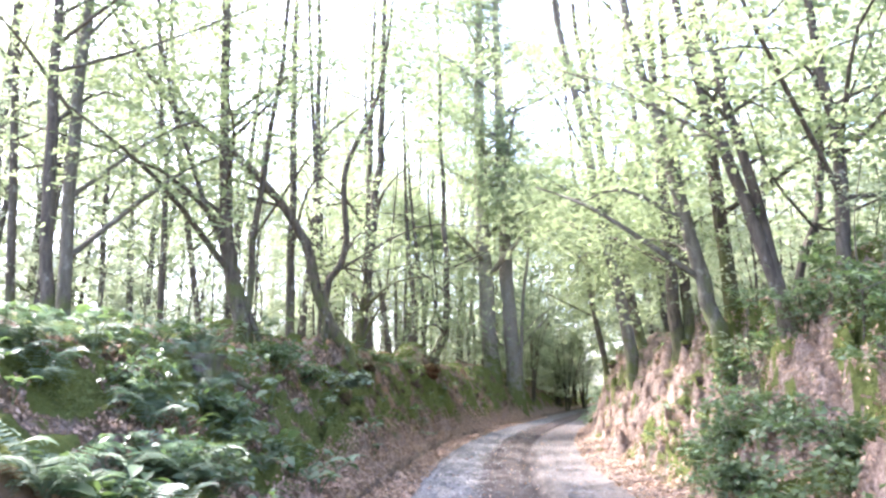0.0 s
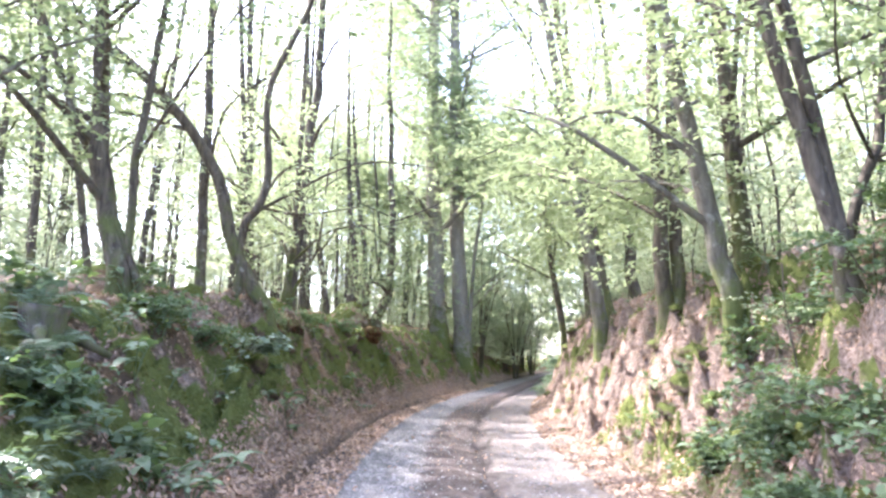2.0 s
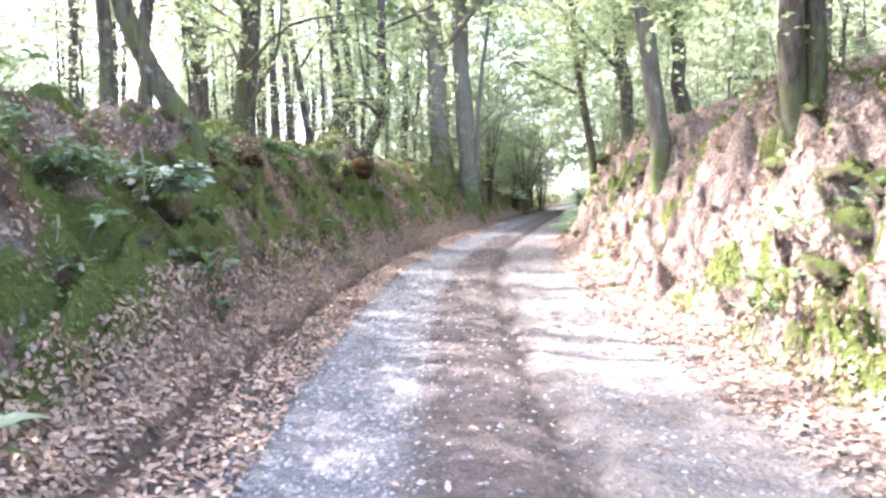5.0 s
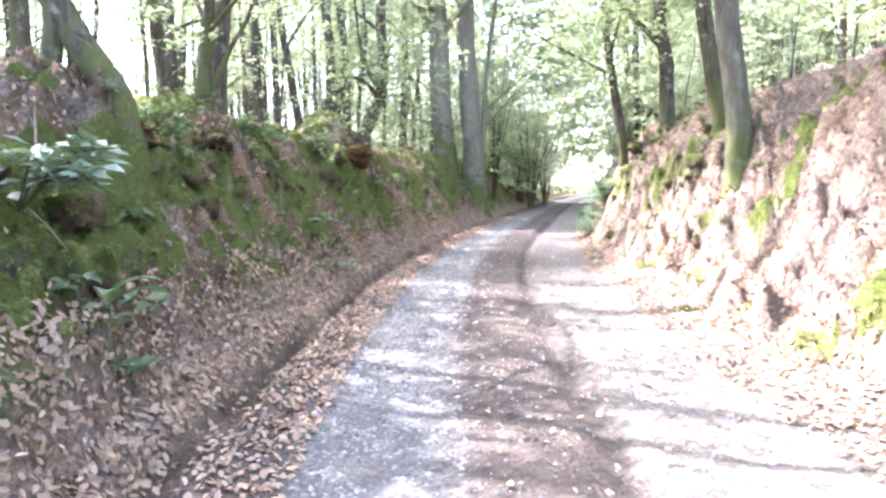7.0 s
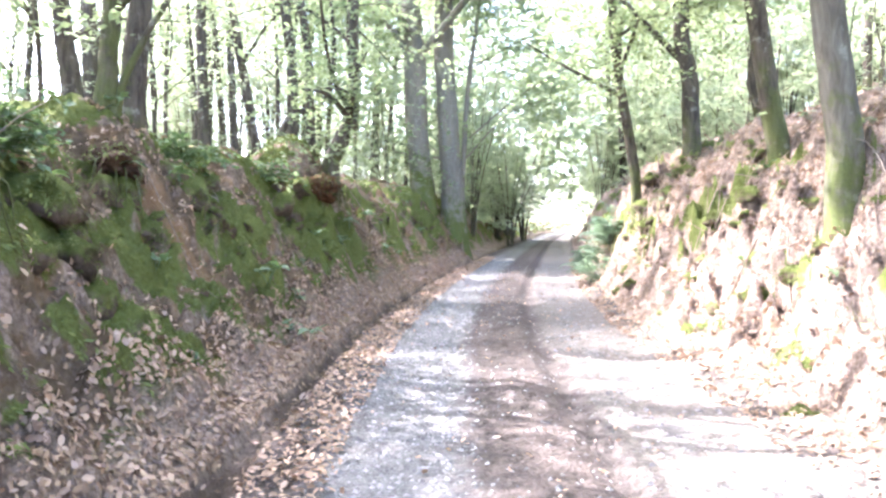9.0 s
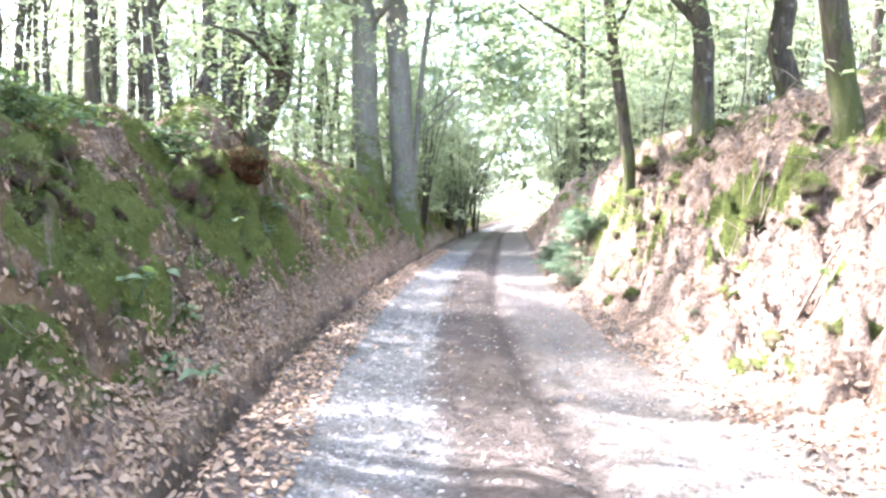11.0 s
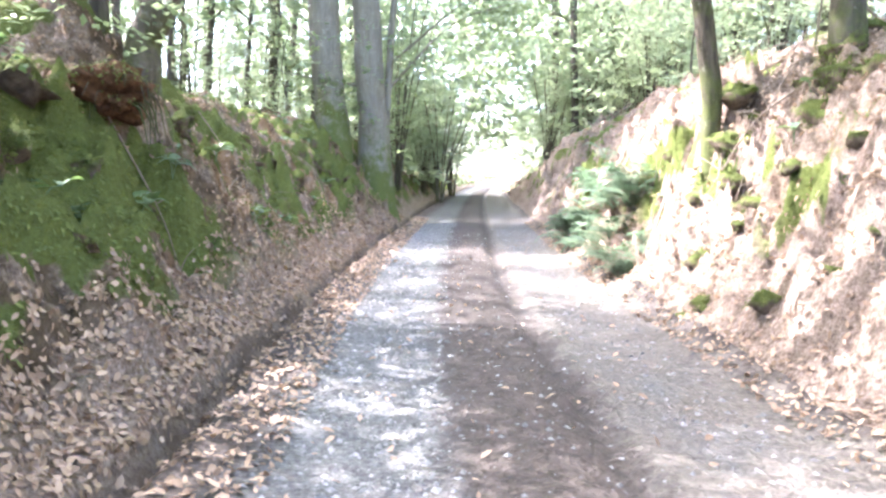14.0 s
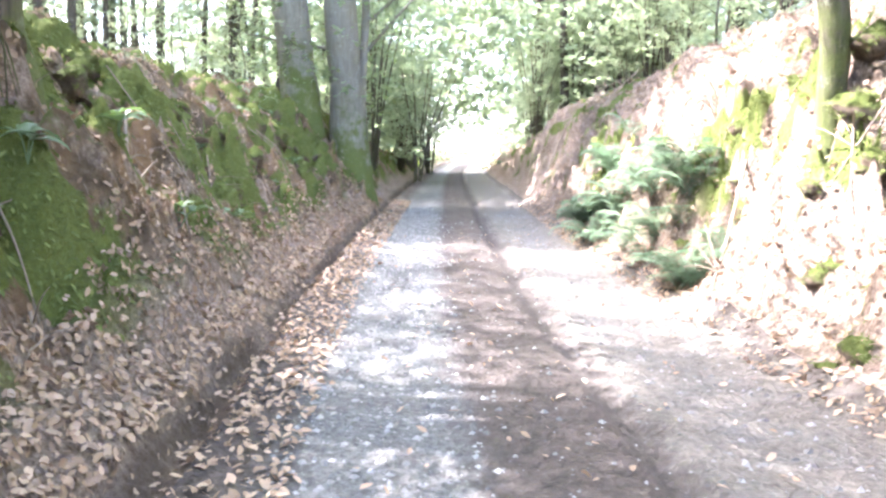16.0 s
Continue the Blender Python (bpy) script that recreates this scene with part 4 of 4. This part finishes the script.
def root_plate(at, size, seed, label, roots=14, tan=False):
    """Torn earth under an undercut tree: crumbling face, roots hanging out of it and a cap of moss."""
    bm = bmesh.new()
    bmesh.ops.create_icosphere(bm, subdivisions=4, radius=1.0)
    for v in bm.verts:
        p = v.co.copy()
        f = 0.9 + 0.55 * noise.fractal((p.x * 1.2 + seed, p.y * 1.2, p.z * 1.2), 0.8, 2.0, 3)
        f += 0.3 * abs(noise.noise((p.x * 5 + seed, p.y * 5, p.z * 2.2))) + 0.1 * noise.noise((p.x * 13, p.y * 13, p.z * 9 + seed))
        v.co = Vector((p.x * f * size * 0.85, p.y * f * size * 1.25, p.z * f * size * 0.7))
    me = bpy.data.meshes.new("root_plate")
    bm.to_mesh(me)
    bm.free()
    me.materials.append(RUST if tan else CLAY)
    ob = tagged(new("root_plate", me), label, "root plate", "root plates")
    ob.location = at
    rng = random.Random(seed)
    for _ in range(roots):
        a = rng.uniform(-2.2, 1.0)
        d = Vector((math.cos(a), math.sin(a), rng.uniform(-0.5, 0.35)))
        side = Vector((0, rng.uniform(-0.2, 0.2), 0))
        pts = curve_points([d * size * 0.5, d * size * rng.uniform(0.9, 1.1) + side, d * size * rng.uniform(1.0, 1.3) + side * 1.6 - Vector((0, 0, rng.uniform(0.1, 0.5)))], 6)
        w = rng.uniform(0.005, 0.016)
        tube_object("root", pts, [w * (1 - 0.13 * k) for k in range(7)], BARK_DARK, ob, 5, 0)
    gen = np.random.default_rng(seed)
    top = [v for v in me.vertices if v.normal.z > 0.35]
    picks = [top[i] for i in gen.integers(0, len(top), 900)]
    nor = np.array([v.normal for v in picks])
    co = np.array([v.co for v in picks]) + gen.normal(0, 0.015, (900, 3))
    along = unit(nor * 0.7 + np.array([0, 0, -0.9]) + gen.normal(0, 0.4, (900, 3)))
    ln = gen.uniform(0.02, 0.06, 900)
    cap = quads_object("moss_cap", leaf_quads(co, along, unit(np.cross(along, nor + 0.01)), nor, ln, ln * 0.35), MOSS, ob)
    tagged(cap, "green moss hanging over the torn earth", kind="stuff")
    return ob


root_plate((-1.95, 16.35, 1.85), 0.3, 41, "dark earth and roots under a leaning tree")
root_plate((-1.95, 19.4, 1.98), 0.25, 42, "dark earth and roots under a bank tree")
root_plate((-0.42, 26.2, 2.05), 0.34, 43, "rust-brown torn root plate on the bank edge", 26, True)


def stump(at):
    ob = empty("stump", (at[0], at[1], height(*at) - 0.1), "dark weathered tree stump on the bank top", "stump")
    pts = [Vector((0, 0, 0)), Vector((0, 0, 0.15)), Vector((0.02, 0, 0.32)), Vector((0.03, 0, 0.42))]
    tube_object("trunk", pts, [0.34, 0.27, 0.25, 0.27], BARK_DARK, ob, 14, 0.35, 3)
    for k in range(4):
        a = k * 1.6 + 0.4
        d = Vector((math.cos(a), math.sin(a), 0))
        p = curve_points([Vector((0, 0, 0.2)) + d * 0.15, d * 0.4 + Vector((0, 0, 0.08)), d * 0.65 + Vector((0, 0, -0.05))], 5)
        tube_object("root", p, [0.09, 0.08, 0.06, 0.05, 0.04, 0.03], BARK_DARK, ob, 6, 0.2, 2)
    return ob


stump((-3.15, 10.2))


# ---- surface roots, sticks and hanging roots ----
def stick(name, label, pts, r, group, side_twigs=0, seed=0):
    rng = random.Random(seed)
    base = Vector(pts[0])
    rel = curve_points([Vector(p) - base for p in pts], 12)
    ob = empty(name, base, label, name.replace("_", " "), group)
    tube_object("stem", rel, [r * (1 - 0.06 * k) for k in range(13)], TWIG, ob, 6, 0.1, seed)
    for _ in range(side_twigs):
        k = rng.randint(3, 10)
        d = Vector((rng.uniform(-1, 1), rng.uniform(-1, 1), rng.uniform(0, 0.8))).normalized()
        ln = rng.uniform(0.15, 0.5)
        tube_object("twig", curve_points([rel[k], rel[k] + d * ln * 0.5 + Vector((0, 0, 0.03)), rel[k] + d * ln], 4), [r * 0.5, r * 0.45, r * 0.4, r * 0.3, r * 0.2], TWIG, ob, 5, 0)
    return ob


def on_ground(y, d, lift):
    x = lane_x(y) + d
    return (x, y, height(x, y) + lift)


twigs = random.Random(12)
for _ in range(26):
    y, d = twigs.uniform(23, 37), twigs.uniform(2.3, 4.6)
    a, ln = twigs.uniform(2.2, 4.4), twigs.uniform(0.5, 1.8)
    pts = [on_ground(y + math.sin(a) * ln * u, d + math.cos(a) * ln * u * 0.6, 0.03 + 0.3 * u * (1 - u)) for u in (0, 0.5, 1)]
    stick("fallen_branch", "bleached dead branch tangled on the sunny bank", pts, twigs.uniform(0.008, 0.02), "fallen branches", 5, twigs.randint(0, 999))
for _ in range(26):
    y, d = twigs.uniform(18, 27.5), twigs.uniform(2.5, 3.9)
    a, ln = twigs.uniform(2.4, 5.2), twigs.uniform(0.6, 1.5)
    pts = [on_ground(y + math.sin(a) * ln * u, d + math.cos(a) * ln * u * 0.5, 0.03 + 0.45 * u * (1 - u) + 0.1 * u) for u in (0, 0.45, 1)]
    stick("fallen_branch", "bleached bare branch hanging down the sunny bank", pts, twigs.uniform(0.007, 0.016), "fallen branches", 3, twigs.randint(0, 999))
for _ in range(34):
    y, d = twigs.uniform(9, 42), twigs.uniform(2.1, 5.0)
    a, ln = twigs.uniform(0, 6.28), twigs.uniform(0.4, 1.5)
    pts = [on_ground(y + math.sin(a) * ln * u, d + math.cos(a) * ln * u, 0.02 + 0.08 * u) for u in (0, 0.5, 1)]
    stick("fallen_branch", "bleached dead branch lying on the sunny bank", pts, twigs.uniform(0.008, 0.022), "fallen branches", 3, twigs.randint(0, 999))
for _ in range(10):
    y = twigs.uniform(14, 34)
    d = -3.75 + twigs.uniform(-0.25, 0.15)
    x, _, z = on_ground(y, d, 0.03)
    q = on_ground(y + twigs.uniform(-0.25, 0.1), -3.25, 0.08)
    e = on_ground(y + twigs.uniform(-0.4, 0.2), -2.95 + twigs.uniform(-0.1, 0.2), 0.05)
    stick("hanging_root", "thin bare root trailing down the mossy bank", [(x, y, z), q, e], twigs.uniform(0.006, 0.013), "hanging roots", 1, twigs.randint(0, 999))
stick("fallen_branch", "pale crooked stick on the mossy bank", [on_ground(28.6, -3.5, 0.05), on_ground(27.8, -3.2, 0.06), on_ground(27.1, -2.95, 0.04)], 0.022, "fallen branches", 4, 5)
for _ in range(16):
    y, d = twigs.uniform(12, 34), twigs.uniform(-4.0, -3.0)
    ln = twigs.uniform(0.3, 0.9)
    pts = [on_ground(y, d, 0.05), on_ground(y - ln * 0.5, d + ln * 0.25, 0.07), on_ground(y - ln, d + ln * 0.4, 0.03)]
    stick("fallen_branch", "thin dead twig caught on the mossy bank", pts, twigs.uniform(0.006, 0.014), "fallen branches", 3, twigs.randint(0, 999))
for y in (36.5, 38.0, 40.5):
    pts = [on_ground(y, 2.1, 0.05), on_ground(y + 1.2, 3.0, 0.1), on_ground(y + 2.4, 4.2, 0.35)]
    stick("fallen_branch", "long bare branch slanting down the bank", pts, 0.035, "fallen branches", 6, int(y))


# ---- ferns and low plants ----
def frond_mesh(seed, length):
    rng = np.random.default_rng(seed)
    pts = curve_points([Vector((0, 0, 0)), Vector((length * 0.35, 0, length * 0.42)), Vector((length * 0.75, 0, length * 0.5)), Vector((length, 0, length * 0.3))], 22)
    verts, faces = [], []
    tube(verts, faces, pts, [0.004] * 23, 3)
    verts = [tuple(v) for v in verts]
    for k in range(3, 23):
        u = k / 22
        w = length * 0.3 * math.sin(math.pi * min(1, u * 0.86 + 0.14)) ** 0.8
        for sgn in (-1, 1):
            b = pts[k]
            tip = b + Vector((w * 0.35, sgn * w, -w * 0.18 + rng.normal(0, 0.008)))
            h = length * 0.03
            m1, m2 = b.lerp(tip, 0.45) + Vector((h, 0, 0.004)), b.lerp(tip, 0.45) + Vector((-h, 0, 0.004))
            n = len(verts)
            verts += [tuple(b), tuple(m1), tuple(tip), tuple(m2)]
            faces.append((n, n + 1, n + 2, n + 3))
    me = bpy.data.meshes.new("frond")
    me.from_pydata(verts, [], faces)
    me.materials.append(LEAF_FERN)
    return me


FRONDS = [frond_mesh(50 + i, 0.75) for i in range(3)]


def fern(at, size, seed, label):
    rng = random.Random(seed)
    ob = empty("fern", (at[0], at[1], height(*at) - 0.02), label, "fern", "ferns")
    for k in range(9):
        f = new("frond", rng.choice(FRONDS))
        f.parent = ob
        s = size * rng.uniform(0.7, 1.15)
        f.matrix_basis = pose(0, 0, 0, rng.uniform(-12, 12), rng.uniform(-25, 12), k * 40 + rng.uniform(-14, 14)) @ Matrix.Diagonal((s, s, s, 1))
    return ob


def herb_leaf_mesh(length, wide):
    """A broad leaf with a folded midrib and a pointed tip."""
    rows = [(0, 0.05), (0.18, 0.75), (0.4, 1.0), (0.65, 0.8), (0.85, 0.4), (1.0, 0.02)]
    verts, faces = [], []
    for u, w in rows:
        z = 0.25 * length * math.sin(u * 2.4) - 0.12 * length * u
        verts += [(u * length, -w * wide / 2, z + 0.12 * w * wide), (u * length, 0, z), (u * length, w * wide / 2, z + 0.12 * w * wide)]
    for k in range(len(rows) - 1):
        a = 3 * k
        faces += [(a, a + 1, a + 4, a + 3), (a + 1, a + 2, a + 5, a + 4)]
    me = bpy.data.meshes.new("leaf")
    me.from_pydata(verts, [], faces)
    me.materials.append(LEAF_HERB)
    me.polygons.foreach_set("use_smooth", [True] * len(me.polygons))
    return me


HERB_LEAVES = [herb_leaf_mesh(0.16, 0.09), herb_leaf_mesh(0.12, 0.075), herb_leaf_mesh(0.2, 0.1)]


def herb(at, size, seed, label, leaves=12, tall=0.35):
    rng = random.Random(seed)
    base = Vector((at[0], at[1], height(*at) - 0.02))
    ob = empty("low_plant", base, label, "plant", "low plants")
    for k in range(3):
        a = rng.uniform(0, 6.28)
        d = Vector((math.cos(a), math.sin(a), 0))
        top = d * tall * rng.uniform(0.3, 0.9) * size + Vector((0, 0, tall * size * rng.uniform(0.6, 1)))
        pts = curve_points([Vector((0, 0, 0)), top * 0.5 + Vector((0, 0, 0.05)), top], 8)
        stem = tube_object("stem", pts, [0.005 * size] * 9, LEAF_HERB, ob, 4, 0)
        for j in range(leaves // 3):
            f = new("leaf", rng.choice(HERB_LEAVES))
            f.parent = stem
            p = pts[min(8, 3 + int(6 * (j + 1) / (leaves / 3)))]
            s = size * rng.uniform(0.7, 1.3)
            f.matrix_basis = pose(p.x, p.y, p.z, rng.uniform(-20, 20), rng.uniform(-20, 25), rng.uniform(0, 360)) @ Matrix.Diagonal((s, s, s, 1))
    return ob


plants = random.Random(14)
for _ in range(34):
    y, d = plants.uniform(5.5, 12.0), plants.uniform(-5.8, -2.9)
    fern((lane_x(y) + d, y), plants.uniform(0.45, 0.85), plants.randint(0, 9999), "feathery green fern on the shaded bank")
for _ in range(46):
    y = plants.uniform(28.0, 34.0)
    d = plants.uniform(1.6, 2.1 + 0.06 * (y - 28))
    fern((lane_x(y) + d, y), plants.uniform(0.5, 0.8), plants.randint(0, 9999), "spreading fern at the foot of the sunny bank")
for _ in range(70):
    y, d = plants.uniform(5.5, 14), plants.uniform(-5.4, -2.5)
    herb((lane_x(y) + d, y), plants.uniform(0.7, 1.3), plants.randint(0, 9999), "broad-leaved green plant on the shaded bank")
for _ in range(60):
    y, d = plants.uniform(13, 38), plants.uniform(-4.8, -2.8)
    herb((lane_x(y) + d, y), plants.uniform(0.5, 1.0), plants.randint(0, 9999), "small leafy plant growing out of the mossy bank", 9, 0.2)
for _ in range(60):
    y, d = plants.uniform(6, 14), plants.uniform(2.0, 4.4)
    herb((lane_x(y) + d, y), plants.uniform(0.6, 0.95), plants.randint(0, 9999), "leafy green plant on the bank below the trees")
for _ in range(22):
    y, d = plants.uniform(15, 36), plants.uniform(2.0, 4.4)
    herb((lane_x(y) + d, y), plants.uniform(0.5, 0.9), plants.randint(0, 9999), "small green plant among the dry leaves", 6, 0.2)
for x, y in ((-0.76, 22.0), (-0.5, 21.6), (-0.3, 20.8), (-0.55, 21.0), (-1.3, 20.0), (-1.2, 13.9), (-1.6, 9.3), (-1.8, 9.8), (-0.14, 25.6)):
    herb((x, y), 0.9, int(100 * y), "broad-leaved plant on the leaf litter", 12, 0.22)


def hanging_bush(at, seed):
    """A spray of broad leaves reaching out from the bank, sky reflection in their pale colour."""
    rng = np.random.default_rng(seed)
    x, y = at
    base = Vector((x, y, height(x, y)))
    ob = empty("bush", base, "leafy branch reaching out of the bank, sky sheen coloured into its leaves", "bush")
    for k in range(5):
        d = Vector((rng.uniform(0.4, 1.0), rng.uniform(-0.7, 0.2), rng.uniform(0.1, 0.5)))
        pts = curve_points([Vector((0, 0, -0.05)), d * 0.5 + Vector((0, 0, 0.12)), d * 0.95], 8)
        stem = tube_object("stem", pts, [0.012 - 0.001 * i for i in range(9)], BARK_DARK, ob, 5, 0)
        c = np.array([np.array(pts[i]) for i in (3, 4, 5, 6, 7, 8)])
        quads_object("foliage", sprays(rng, c, 9, 0.13, 0.3, 0.15, 0.25), LEAF_SKY_SHEEN, stem)
    return ob


hanging_bush((-2.05, 14.4), 3)


def shrub(at, seed, size):
    """A dense low shrub of arching shoots."""
    rng = np.random.default_rng(seed)
    base = Vector((at[0], at[1], height(*at) - 0.03))
    ob = empty("shrub", base, "dark leafy shrub clinging to the bank under the trees", "shrub", "bank shrubs")
    for _ in range(7):
        a = rng.uniform(0, 2 * math.pi)
        d = Vector((math.cos(a), math.sin(a), 0)) * rng.uniform(0.3, 0.7) * size
        pts = curve_points([Vector((0, 0, 0)), d * 0.5 + Vector((0, 0, 0.5 * size)), d * 1.1 + Vector((0, 0, 0.42 * size))], 8)
        stem = tube_object("stem", pts, [0.009] * 9, BARK_DARK, ob, 4, 0)
        c = np.array([np.array(p) for p in pts[2:]]) + rng.normal(0, 0.08, (7, 3))
        quads_object("foliage", sprays(rng, np.repeat(c, 2, 0), 12, 0.075, 0.3, 0.2, 0.4), LEAF_HERB, stem)
    return ob


for k, (y, d, size) in enumerate(((7.2, 2.7, 0.9), (7.9, 3.3, 1.1), (8.4, 2.5, 0.8), (8.9, 3.1, 1.0), (9.6, 2.7, 0.9), (10.2, 3.3, 0.9), (7.5, 4.1, 1.1), (11.3, 3.0, 0.7), (6.8, 3.4, 1.0), (9.2, 3.9, 0.9), (6.6, 2.5, 0.8), (7.4, 2.2, 0.6), (8.1, 2.0, 0.5), (9.0, 2.3, 0.6), (6.0, 3.0, 0.9), (10.6, 2.4, 0.5))):
    shrub((lane_x(y) + d, y), 200 + k, size)
for k, (y, d, size) in enumerate(((8.0, -4.2, 0.7), (9.3, -3.6, 0.6), (7.2, -3.4, 0.6), (12.2, -4.0, 0.6), (13.4, -3.7, 0.5), (24.5, -4.1, 0.5), (17.6, -3.9, 0.5), (21.8, -4.2, 0.6))):
    shrub((lane_x(y) + d, y), 240 + k, size)
